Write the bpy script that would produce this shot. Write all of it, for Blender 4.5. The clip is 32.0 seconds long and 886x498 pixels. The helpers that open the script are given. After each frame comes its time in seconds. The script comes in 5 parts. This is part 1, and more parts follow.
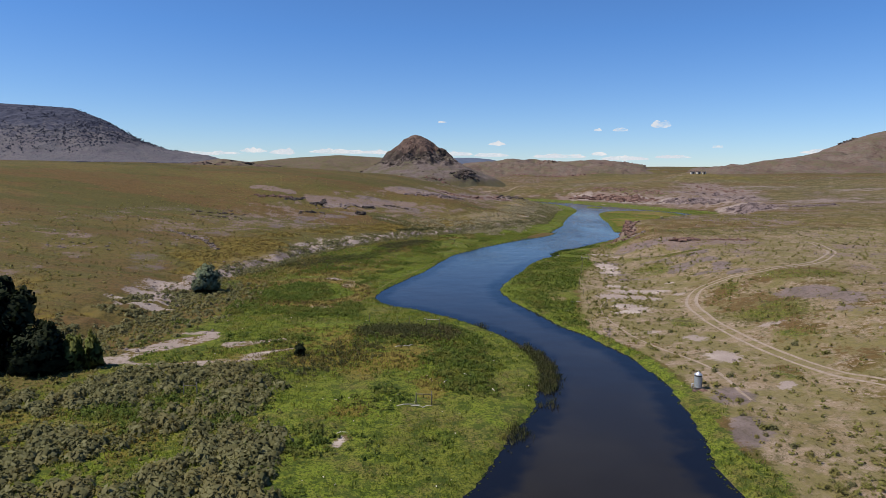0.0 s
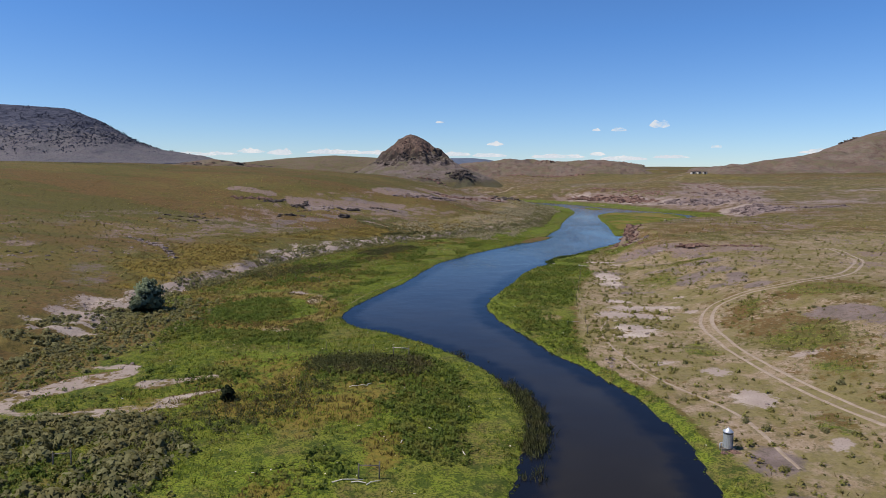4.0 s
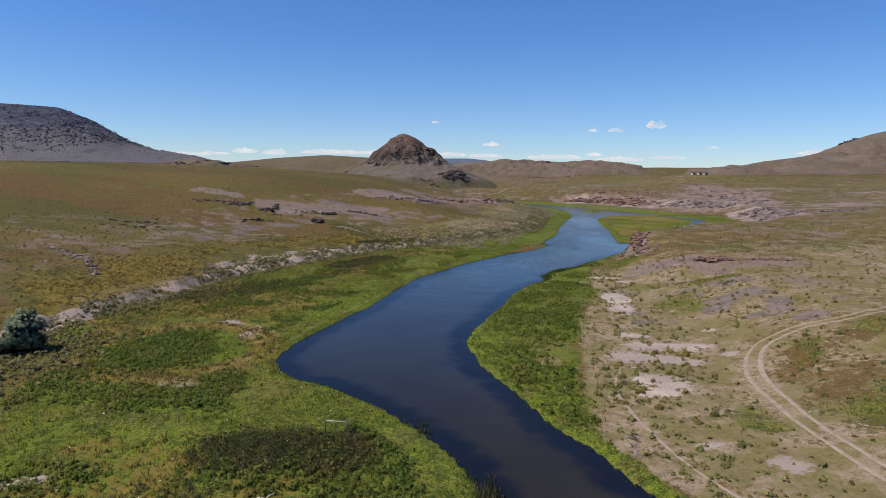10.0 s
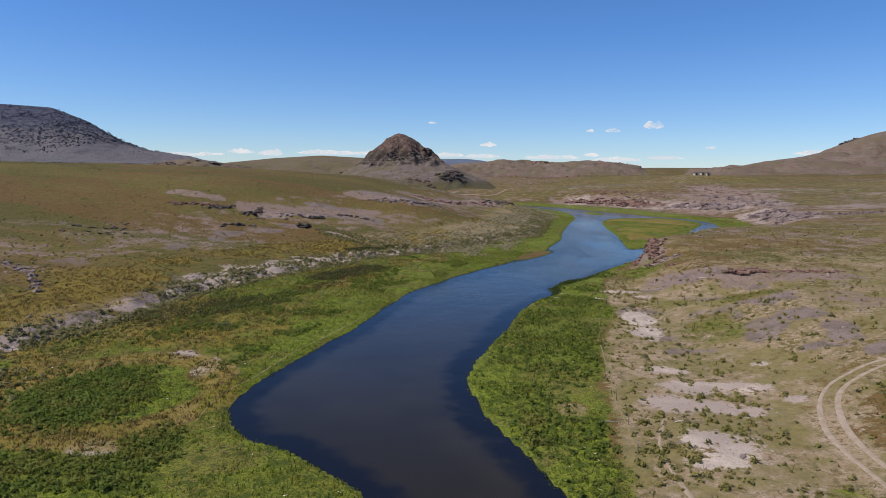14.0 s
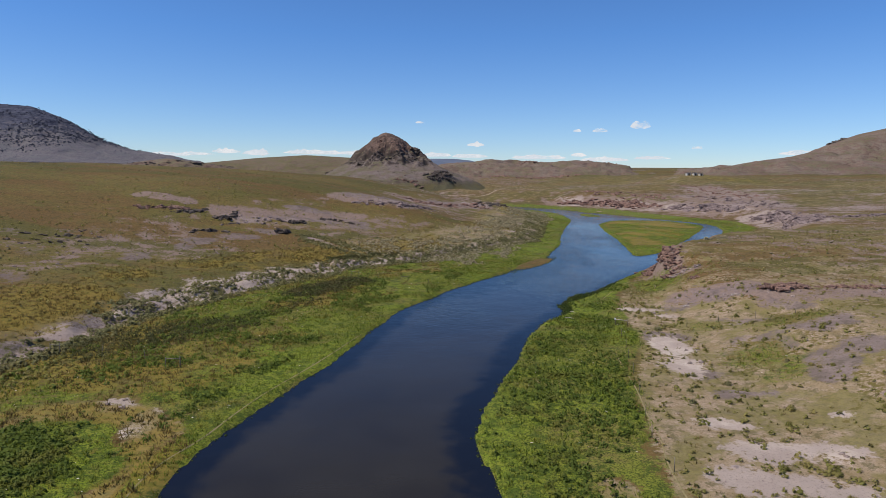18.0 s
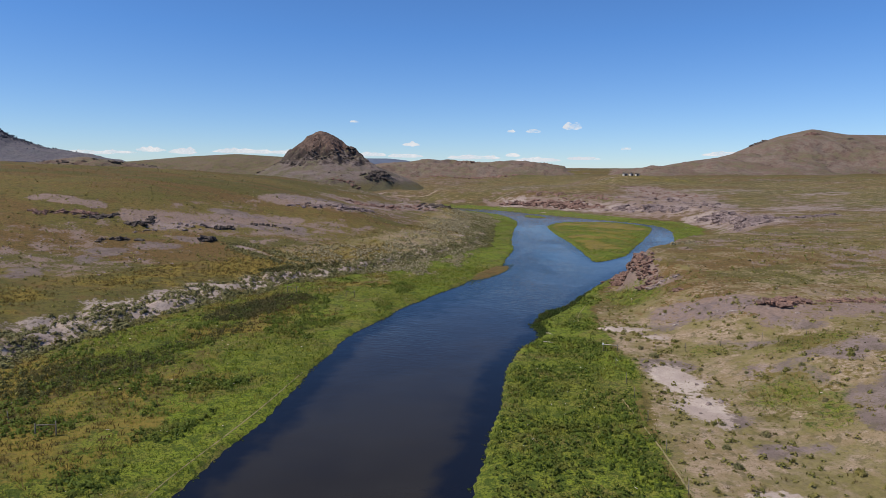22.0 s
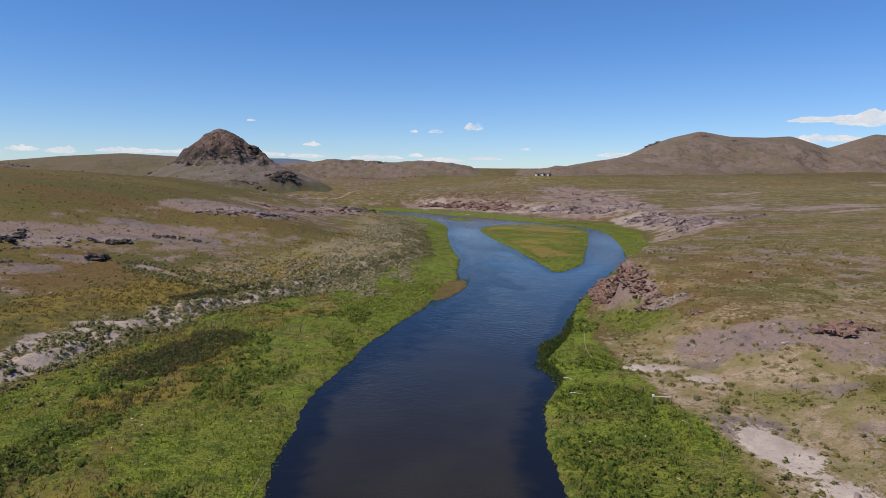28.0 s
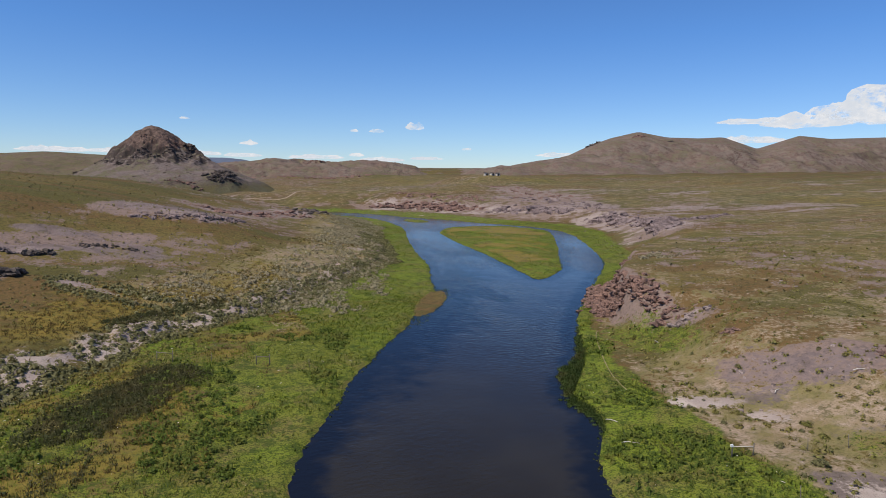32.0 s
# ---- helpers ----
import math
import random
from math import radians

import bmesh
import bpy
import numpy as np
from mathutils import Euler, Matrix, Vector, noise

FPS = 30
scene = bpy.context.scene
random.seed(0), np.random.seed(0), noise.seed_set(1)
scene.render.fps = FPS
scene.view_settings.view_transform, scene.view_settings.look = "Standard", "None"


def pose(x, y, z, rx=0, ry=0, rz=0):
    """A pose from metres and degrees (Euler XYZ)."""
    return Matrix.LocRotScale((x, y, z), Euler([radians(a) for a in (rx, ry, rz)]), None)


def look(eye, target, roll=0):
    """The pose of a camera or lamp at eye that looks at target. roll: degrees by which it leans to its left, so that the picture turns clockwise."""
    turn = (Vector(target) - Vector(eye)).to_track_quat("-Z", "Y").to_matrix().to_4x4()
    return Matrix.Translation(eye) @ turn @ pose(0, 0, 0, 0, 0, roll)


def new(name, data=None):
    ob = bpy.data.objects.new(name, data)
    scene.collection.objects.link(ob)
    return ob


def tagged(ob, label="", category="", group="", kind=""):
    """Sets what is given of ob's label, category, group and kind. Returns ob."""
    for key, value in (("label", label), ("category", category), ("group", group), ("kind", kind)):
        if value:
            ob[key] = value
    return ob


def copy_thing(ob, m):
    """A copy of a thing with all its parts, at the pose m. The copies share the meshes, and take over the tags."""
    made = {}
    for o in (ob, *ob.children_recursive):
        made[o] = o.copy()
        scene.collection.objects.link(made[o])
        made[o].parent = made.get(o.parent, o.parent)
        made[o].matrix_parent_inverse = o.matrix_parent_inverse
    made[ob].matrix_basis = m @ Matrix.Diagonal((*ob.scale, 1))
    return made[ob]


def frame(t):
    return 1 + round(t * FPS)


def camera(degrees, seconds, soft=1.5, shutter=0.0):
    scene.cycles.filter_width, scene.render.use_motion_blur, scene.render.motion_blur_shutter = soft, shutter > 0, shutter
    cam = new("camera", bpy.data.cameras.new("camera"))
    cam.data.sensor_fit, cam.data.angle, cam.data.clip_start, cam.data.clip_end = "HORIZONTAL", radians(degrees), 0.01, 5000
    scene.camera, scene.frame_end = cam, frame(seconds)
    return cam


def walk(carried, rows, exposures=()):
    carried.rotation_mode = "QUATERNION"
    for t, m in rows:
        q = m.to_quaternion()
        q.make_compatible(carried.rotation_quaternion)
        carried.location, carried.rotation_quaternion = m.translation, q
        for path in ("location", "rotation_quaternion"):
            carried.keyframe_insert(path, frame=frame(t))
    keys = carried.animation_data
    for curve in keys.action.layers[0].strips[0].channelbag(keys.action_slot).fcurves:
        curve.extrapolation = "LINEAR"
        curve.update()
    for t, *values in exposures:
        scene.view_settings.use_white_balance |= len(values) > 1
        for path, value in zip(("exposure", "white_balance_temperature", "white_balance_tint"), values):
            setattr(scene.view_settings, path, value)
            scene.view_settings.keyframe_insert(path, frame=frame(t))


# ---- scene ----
cam = camera(68.7, 32.0, 0.8)
PATH = [
    (0, (-7.095, 0.728, 24.506), (-7.005, 2.711, 24.268), 0.6),
    (3, (-3.765, 12.976, 24.357), (-3.671, 14.96, 24.12), 0.5),
    (6, (-0.656, 24.963, 24.65), (-0.56, 26.947, 24.413), 0.6),
    (9, (1.721, 37.44, 24.499), (1.825, 39.423, 24.262), 0.7),
    (11, (3.072, 46.123, 24.282), (3.18, 48.106, 24.048), 0.6),
    (13, (3.636, 54.067, 24.529), (3.747, 56.05, 24.295), 0.6),
    (14.5, (3.605, 60.925, 24.362), (3.721, 62.908, 24.128), 0.6),
    (16.5, (3.644, 69.172, 24.527), (3.763, 71.155, 24.292), 0.7),
    (17, (3.728, 71.289, 24.647), (3.851, 73.272, 24.413), 0.7),
    (17.5, (3.447, 73.414, 24.607), (3.581, 75.396, 24.373), 0.7),
    (18, (3.257, 75.545, 24.633), (3.411, 77.526, 24.399), 0.6),
    (18.5, (3.124, 77.681, 24.648), (3.3, 79.659, 24.414), 0.6),
    (19, (2.983, 79.893, 24.68), (3.185, 81.869, 24.448), 0.6),
    (20, (2.642, 84.458, 24.619), (2.892, 86.428, 24.385), 0.7),
    (21, (2.173, 88.883, 24.58), (2.471, 90.847, 24.348), 0.6),
    (22, (1.638, 93.238, 24.653), (1.988, 95.193, 24.421), 0.7),
    (23, (1.08, 97.64, 24.587), (1.478, 99.586, 24.356), 0.6),
    (24.5, (-0.183, 104.305, 24.828), (0.288, 106.234, 24.595), 0.8),
    (25.5, (-1.479, 108.319, 24.839), (-0.957, 110.236, 24.606), 0.9),
    (27.5, (-3.553, 116.705, 24.845), (-2.937, 118.594, 24.616), 0.6),
    (28, (-4.064, 118.975, 24.789), (-3.425, 120.856, 24.561), 0.6),
    (29, (-5.372, 123.205, 24.889), (-4.685, 125.07, 24.659), 0.7),
    (30, (-6.334, 127.55, 24.809), (-5.604, 129.398, 24.58), 0.6),
    (31, (-6.547, 132.314, 24.72), (-5.772, 134.143, 24.492), 0.5),
    (31.5, (-6.283, 134.371, 24.636), (-5.487, 136.192, 24.409), 0.7),
    (32, (-5.847, 136.246, 24.533), (-5.039, 138.061, 24.306), 0.6),
]
walk(cam, [(t, look(eye, target, roll)) for t, eye, target, roll in PATH])

# ---- light ----
SUN_UP, SUN_FROM = radians(57), Vector((-0.98, -0.2, 0)).normalized()
world = bpy.data.worlds.new("world")
scene.world = world
world.use_nodes = True
sky = world.node_tree.nodes.new("ShaderNodeTexSky")
sky.sky_type, sky.sun_disc, sky.sun_elevation = "NISHITA", False, SUN_UP
sky.sun_rotation = math.atan2(SUN_FROM.x, SUN_FROM.y)
sky.altitude, sky.air_density, sky.dust_density, sky.ozone_density = 2300, 1.0, 0.6, 1.5
background = world.node_tree.nodes["Background"]
background.inputs["Strength"].default_value = 0.105
tint = world.node_tree.nodes.new("ShaderNodeMix")
tint.data_type, tint.blend_type = "RGBA", "MULTIPLY"
tint.inputs[0].default_value = 1.0
# clear blue overhead, paler in the haze low over the hills
upward = world.node_tree.nodes.new("ShaderNodeTexCoord")
upward_split = world.node_tree.nodes.new("ShaderNodeSeparateXYZ")
haze = world.node_tree.nodes.new("ShaderNodeMapRange")
haze.inputs[1].default_value, haze.inputs[2].default_value = 0.0, 0.2
haze_tint = world.node_tree.nodes.new("ShaderNodeMix")
haze_tint.data_type = "RGBA"
haze_tint.inputs[6].default_value, haze_tint.inputs[7].default_value = (0.8, 0.91, 1.08, 1), (0.55, 0.89, 1.31, 1)
world.node_tree.links.new(upward.outputs["Generated"], upward_split.inputs[0])
world.node_tree.links.new(upward_split.outputs[2], haze.inputs[0])
world.node_tree.links.new(haze.outputs[0], haze_tint.inputs[0])
world.node_tree.links.new(haze_tint.outputs[2], tint.inputs[7])
world.node_tree.links.new(sky.outputs["Color"], tint.inputs[6])
world.node_tree.links.new(tint.outputs[2], background.inputs["Color"])
lamp = bpy.data.lights.new("sun", "SUN")
lamp.energy, lamp.angle, lamp.color = 4.9, radians(0.53), (1.0, 0.915, 0.78)
sun = new("sun", lamp)
sun.matrix_world = look(SUN_FROM * math.cos(SUN_UP) + Vector((0, 0, math.sin(SUN_UP))), (0, 0, 0))

# ---- materials ----
class Nodes:
    """A short way to write a node material."""

    def __init__(self, name, roughness=0.9, specular=0.2):
        self.mat = bpy.data.materials.new(name)
        self.mat.use_nodes = True
        self.tree = self.mat.node_tree
        self.shader = self.tree.nodes["Principled BSDF"]
        self.shader.inputs["Roughness"].default_value = roughness
        self.shader.inputs["Specular IOR Level"].default_value = specular
        self.place = self.tree.nodes.new("ShaderNodeNewGeometry")

    def node(self, kind, **values):
        n = self.tree.nodes.new("ShaderNode" + kind)
        for key, value in values.items():
            setattr(n, key, value)
        return n

    def join(self, a, b):
        self.tree.links.new(a, b)

    def noise(self, scale, detail=4.0, rough=0.6, stretch=None):
        n = self.node("TexNoise")
        n.inputs["Scale"].default_value, n.inputs["Detail"].default_value, n.inputs["Roughness"].default_value = scale, detail, rough
        where = self.place.outputs["Position"]
        if stretch:
            m = self.node("VectorMath", operation="MULTIPLY")
            m.inputs[1].default_value = stretch
            self.join(where, m.inputs[0])
            where = m.outputs[0]
        self.join(where, n.inputs["Vector"])
        return n.outputs["Fac"]

    def ramp(self, fac, low, high):
        n = self.node("MapRange", interpolation_type="SMOOTHSTEP")
        n.inputs[1].default_value, n.inputs[2].default_value = low, high
        self.join(fac, n.inputs[0])
        return n.outputs[0]

    def math(self, how, a, b, clamp=False):
        n = self.node("Math", operation=how, use_clamp=clamp)
        for socket, v in zip(n.inputs, (a, b)):
            if isinstance(v, (int, float)):
                socket.default_value = v
            else:
                self.join(v, socket)
        return n.outputs[0]

    def mix(self, fac, a, b, how="MIX"):
        n = self.node("Mix", data_type="RGBA", blend_type=how)
        for socket, v in ((n.inputs[0], fac), (n.inputs[6], a), (n.inputs[7], b)):
            if isinstance(v, (int, float)):
                socket.default_value = v
            elif isinstance(v, tuple):
                socket.default_value = (*v, 1)
            else:
                self.join(v, socket)
        return n.outputs[2]

    def attribute(self, name):
        n = self.node("Attribute", attribute_name=name)
        s = self.node("SeparateColor")
        self.join(n.outputs["Color"], s.inputs[0])
        return s.outputs

    def color(self, c):
        if isinstance(c, tuple):
            self.shader.inputs["Base Color"].default_value = (*c, 1)
        else:
            self.join(c, self.shader.inputs["Base Color"])

    def bump(self, height, strength, distance):
        n = self.node("Bump")
        n.inputs["Strength"].default_value, n.inputs["Distance"].default_value = strength, distance
        self.join(height, n.inputs["Height"])
        self.join(n.outputs[0], self.shader.inputs["Normal"])


def ground_material():
    n = Nodes("ground_cover", 0.95, 0.1)
    big, mid, fine, grit = n.noise(0.035, 5), n.noise(0.22, 6, 0.65), n.noise(1.5, 5, 0.7), n.noise(4.5, 5, 0.75)
    cover, wear = n.attribute("cover"), n.attribute("wear")

    def soft(mask, spread=0.5):
        # a mask whose edge is broken up by the middle and fine noise
        k = n.math("ADD", n.math("MULTIPLY", n.math("SUBTRACT", mid, 0.5), spread * 3.2), n.math("MULTIPLY", n.math("SUBTRACT", fine, 0.5), spread * 3.0))
        return n.math("MULTIPLY", n.ramp(n.math("ADD", mask, k), 0.3, 0.7), n.ramp(mask, 0.03, 0.22))

    hill = n.mix(n.ramp(big, 0.38, 0.62), OLIVE, STRAW)
    hill = n.mix(n.ramp(mid, 0.45, 0.7), hill, RUSSET)
    hill = n.mix(n.math("MULTIPLY", n.ramp(n.noise(0.009, 6, 0.7, (0.5, 1.6, 1.0)), 0.46, 0.54), 0.8), hill, (0.125, 0.071, 0.03))
    hill = n.mix(n.math("MULTIPLY", n.ramp(n.noise(0.016, 6, 0.7, (0.5, 1.8, 1.0)), 0.52, 0.58), 0.75), hill, (0.076, 0.078, 0.021))
    scrub = n.math("MULTIPLY", n.attribute("scrub")[0], n.ramp(n.noise(0.06, 6, 0.75), 0.4, 0.6))
    hill = n.mix(n.math("MULTIPLY", scrub, 0.5), hill, (0.06, 0.05, 0.024))
    hill = n.mix(n.math("MULTIPLY", n.ramp(fine, 0.5, 0.6), 0.6), hill, (0.042, 0.039, 0.015))
    clump = n.noise(0.7, 5, 0.75)
    hill = n.mix(n.math("MULTIPLY", n.ramp(clump, 0.53, 0.6), 0.5), hill, (0.045, 0.042, 0.016))
    hill = n.mix(n.math("MULTIPLY", n.ramp(grit, 0.54, 0.64), 0.4), hill, (0.25, 0.19, 0.1))
    tan = n.mix(n.ramp(mid, 0.42, 0.62), (0.29, 0.218, 0.152), (0.208, 0.154, 0.083))
    tan = n.mix(n.math("MULTIPLY", n.ramp(clump, 0.53, 0.59), 0.65), tan, (0.09, 0.08, 0.033))
    tan = n.mix(n.math("MULTIPLY", n.ramp(fine, 0.5, 0.7), 0.6), tan, (0.4, 0.31, 0.255))
    tan = n.mix(n.math("MULTIPLY", n.ramp(grit, 0.53, 0.6), 0.6), tan, (0.085, 0.073, 0.034))
    sward = n.math("MULTIPLY", n.ramp(n.noise(0.16, 5, 0.7), 0.44, 0.56), 0.75)
    tan = n.mix(sward, tan, n.mix(n.ramp(fine, 0.4, 0.62), (0.185, 0.16, 0.06), (0.115, 0.1, 0.034)))
    out = n.mix(soft(cover[2], 0.9), hill, tan)
    rocky = n.mix(n.ramp(fine, 0.4, 0.65), (0.225, 0.162, 0.137), (0.155, 0.115, 0.097))
    rocky = n.mix(n.ramp(grit, 0.55, 0.75), rocky, (0.09, 0.06, 0.045))
    out = n.mix(soft(wear[1], 1.0), out, rocky)
    lilac = n.mix(n.ramp(mid, 0.4, 0.62), (0.205, 0.158, 0.155), (0.14, 0.108, 0.105))
    lilac = n.mix(n.math("MULTIPLY", n.ramp(clump, 0.53, 0.6), 0.6), lilac, (0.1, 0.08, 0.06))
    lilac = n.mix(n.math("MULTIPLY", n.ramp(grit, 0.54, 0.64), 0.65), lilac, (0.08, 0.062, 0.052))
    out = n.mix(n.math("MULTIPLY", soft(n.attribute("scrub")[2], 0.5), 0.85), out, lilac)
    bare = n.mix(n.ramp(mid, 0.4, 0.65), PALE, (0.34, 0.275, 0.24))
    bare = n.mix(n.math("MULTIPLY", n.ramp(big, 0.44, 0.56), 0.8), bare, (0.29, 0.232, 0.205))
    bare = n.mix(n.math("MULTIPLY", n.ramp(grit, 0.53, 0.66), 0.6), bare, (0.16, 0.12, 0.1))
    bare = n.mix(n.math("MULTIPLY", n.attribute("scrub")[1], 0.85), bare, n.mix(n.ramp(fine, 0.42, 0.6), (0.245, 0.19, 0.178), (0.17, 0.128, 0.115)))
    out = n.mix(soft(cover[1], 0.75), out, bare)
    lush = n.mix(n.ramp(big, 0.42, 0.6), LUSH, (0.135, 0.145, 0.023))
    lush = n.mix(n.ramp(mid, 0.46, 0.66), lush, (0.06, 0.085, 0.014))
    lush = n.mix(n.math("MULTIPLY", n.ramp(n.noise(0.11, 5, 0.65), 0.48, 0.6), 0.75), lush, (0.165, 0.128, 0.045))
    lush = n.mix(n.math("MULTIPLY", n.ramp(fine, 0.45, 0.58), 0.7), lush, (0.175, 0.185, 0.03))
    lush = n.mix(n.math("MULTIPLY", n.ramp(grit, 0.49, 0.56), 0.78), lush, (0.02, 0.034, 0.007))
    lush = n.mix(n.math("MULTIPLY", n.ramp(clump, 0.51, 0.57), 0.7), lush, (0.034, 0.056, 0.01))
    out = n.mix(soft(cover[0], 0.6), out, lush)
    gold = n.mix(n.ramp(fine, 0.4, 0.65), (0.215, 0.152, 0.034), (0.135, 0.115, 0.025))
    out = n.mix(n.math("MULTIPLY", soft(wear[2], 1.0), 0.8), out, gold)
    track = n.mix(n.ramp(fine, 0.35, 0.7), (0.33, 0.26, 0.2), (0.24, 0.18, 0.12))
    out = n.mix(soft(wear[0], 0.35), out, track)
    n.color(out)
    n.bump(n.math("ADD", fine, n.math("MULTIPLY", grit, 0.5)), 0.8, 0.2)
    return n.mat


def water_material():
    """Peaty creek water, ruffled further out; the dark bank fringe paints in weed and bank reflection."""
    n = Nodes("creek_water", 0.1, 0.3)
    n.shader.inputs["IOR"].default_value = 1.333
    # dark fringe: underwater weed and the bank's reflection, both put into the colour
    weed = n.ramp(n.math("ADD", n.attribute("dark_and_ruffled")[0], n.math("MULTIPLY", n.math("SUBTRACT", n.noise(0.35, 4), 0.5), 1.2)), 0.3, 0.95)
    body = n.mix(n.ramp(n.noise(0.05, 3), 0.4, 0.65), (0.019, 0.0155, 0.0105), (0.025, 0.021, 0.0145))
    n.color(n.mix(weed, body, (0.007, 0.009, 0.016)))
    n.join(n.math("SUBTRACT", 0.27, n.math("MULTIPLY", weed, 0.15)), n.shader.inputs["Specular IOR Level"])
    gusts = n.ramp(n.noise(0.03, 3, 0.6, (1.0, 0.5, 1.0)), 0.4, 0.65)
    ripple = n.math("MULTIPLY", n.noise(1.5, 3, 0.6, (0.7, 1.0, 1.0)), n.math("ADD", 0.12, n.math("MULTIPLY", n.math("ADD", 0.35, gusts), n.attribute("dark_and_ruffled")[1])))
    n.bump(n.math("ADD", ripple, n.math("MULTIPLY", n.noise(0.12, 2), 1.0)), 0.33, 0.15)
    return n.mat


def rock_material(name, a, b, dark, scale=1.0):
    n = Nodes(name, 0.92, 0.15)
    big, fine = n.noise(0.35 * scale, 5, 0.65), n.noise(2.4 * scale, 6, 0.7)
    band = n.noise(0.5 * scale, 4, 0.6, (0.4, 0.4, 3.0))
    c = n.mix(n.ramp(big, 0.38, 0.62), a, b)
    c = n.mix(n.math("MULTIPLY", n.ramp(band, 0.5, 0.7), 0.6), c, dark)
    c = n.mix(n.math("MULTIPLY", n.ramp(fine, 0.48, 0.6), 0.7), c, dark)
    n.color(c)
    n.bump(n.math("ADD", fine, band), 0.8, 0.22 / scale)
    return n.mat


def hill_material(name, soil, grass, dark, warm, scale, crown=None, foot=None):
    """A far hillside: soil and thin grass, with bare rock on the steep parts and dark scrub in dots."""
    n = Nodes(name, 0.95, 0.1)
    big, mid, fine = n.noise(scale, 5, 0.65), n.noise(scale * 5, 6, 0.7), n.noise(scale * 24, 5, 0.75)
    c = n.mix(n.ramp(big, 0.4, 0.6), soil, grass)
    c = n.mix(n.math("MULTIPLY", n.ramp(mid, 0.46, 0.56), 0.75), c, warm)
    split = n.node("SeparateXYZ")
    n.join(n.place.outputs["True Normal"], split.inputs[0])
    steep = n.math("ADD", n.math("SUBTRACT", 1.0, split.outputs[2]), n.math("MULTIPLY", n.math("SUBTRACT", mid, 0.5), 1.0))
    c = n.mix(n.math("MULTIPLY", n.ramp(steep, 0.2, 0.4), 0.85), c, dark)
    if crown:
        # a cap of harder, darker rock above a level, cracked from top to bottom
        where = n.node("SeparateXYZ")
        n.join(n.place.outputs["Position"], where.inputs[0])
        crack = n.noise(4.4 * scale, 5, 0.7, (1.0, 1.0, 0.35))
        cap = n.mix(n.ramp(crack, 0.4, 0.6), crown[1], crown[2])
        edge = n.math("ADD", where.outputs[2], n.math("MULTIPLY", n.math("SUBTRACT", mid, 0.5), crown[3]))
        c = n.mix(n.math("MULTIPLY", n.ramp(edge, crown[0] - crown[3] * 0.1, crown[0] + crown[3] * 0.1), 0.88), c, cap)
    if foot:
        # grass of the plain runs up the lowest slope
        low = n.node("SeparateXYZ")
        n.join(n.place.outputs["Position"], low.inputs[0])
        reach = n.math("ADD", low.outputs[2], n.math("MULTIPLY", n.math("SUBTRACT", mid, 0.5), foot[2]))
        c = n.mix(n.ramp(reach, foot[0] + 0.2 * foot[2], foot[0] - 0.2 * foot[2]), c, n.mix(n.ramp(big, 0.4, 0.6), foot[1], grass))
    c = n.mix(n.math("MULTIPLY", n.ramp(fine, 0.52, 0.6), 0.6), c, dark)
    n.color(c)
    n.bump(n.math("ADD", n.math("ADD", mid, n.math("MULTIPLY", big, 3.0)), n.math("MULTIPLY", fine, 0.45)), 1.0, 0.04 / scale)
    return n.mat


def leaf_material(name, a, b, c):
    n = Nodes(name, 0.75, 0.2)
    pick = n.place.outputs["Random Per Island"]
    col = n.mix(n.ramp(pick, 0.1, 0.6), a, b)
    col = n.mix(n.ramp(n.noise(0.3, 3), 0.45, 0.65), col, c)
    n.color(col)
    thin, blend = n.node("BsdfTranslucent"), n.node("MixShader")
    blend.inputs[0].default_value = 0.42
    n.join(col, thin.inputs["Color"])
    n.join(n.shader.outputs[0], blend.inputs[1])
    n.join(thin.outputs[0], blend.inputs[2])
    n.join(blend.outputs[0], n.tree.nodes["Material Output"].inputs["Surface"])
    return n.mat


def plain_material(name, a, b, roughness=0.7, metal=0.0, scale=6.0):
    n = Nodes(name, roughness, 0.3)
    n.shader.inputs["Metallic"].default_value = metal
    v = n.noise(scale, 5, 0.65)
    n.color(n.mix(n.ramp(v, 0.35, 0.7), a, b))
    n.bump(v, 0.3, 0.02)
    return n.mat


OLIVE, STRAW, RUSSET = (0.1, 0.09, 0.026), (0.135, 0.102, 0.033), (0.132, 0.082, 0.033)
LUSH, PALE = (0.148, 0.188, 0.02), (0.475, 0.4, 0.345)
GROUND, WATER = ground_material(), water_material()
ROCK_RED = rock_material("red_brown_rock", (0.25, 0.15, 0.118), (0.17, 0.108, 0.09), (0.055, 0.036, 0.031), 2.0)
ROCK_GREY = rock_material("lilac_grey_rock", (0.3, 0.238, 0.22), (0.2, 0.153, 0.14), (0.07, 0.052, 0.047), 2.0)
ROCK_MAUVE = rock_material("mauve_brown_rock", (0.27, 0.207, 0.2), (0.17, 0.128, 0.122), (0.05, 0.037, 0.035), 1.0)
ROCK_DARK = rock_material("dark_basalt", (0.125, 0.1, 0.086), (0.085, 0.068, 0.06), (0.032, 0.027, 0.024), 1.5)
HILL_BROWN = hill_material("brown_hillside", (0.172, 0.136, 0.112), (0.135, 0.115, 0.072), (0.075, 0.052, 0.045), (0.15, 0.098, 0.08), 0.016)
HILL_OLIVE = hill_material("olive_hillside", (0.135, 0.112, 0.072), (0.118, 0.105, 0.05), (0.07, 0.05, 0.042), (0.14, 0.098, 0.075), 0.02)
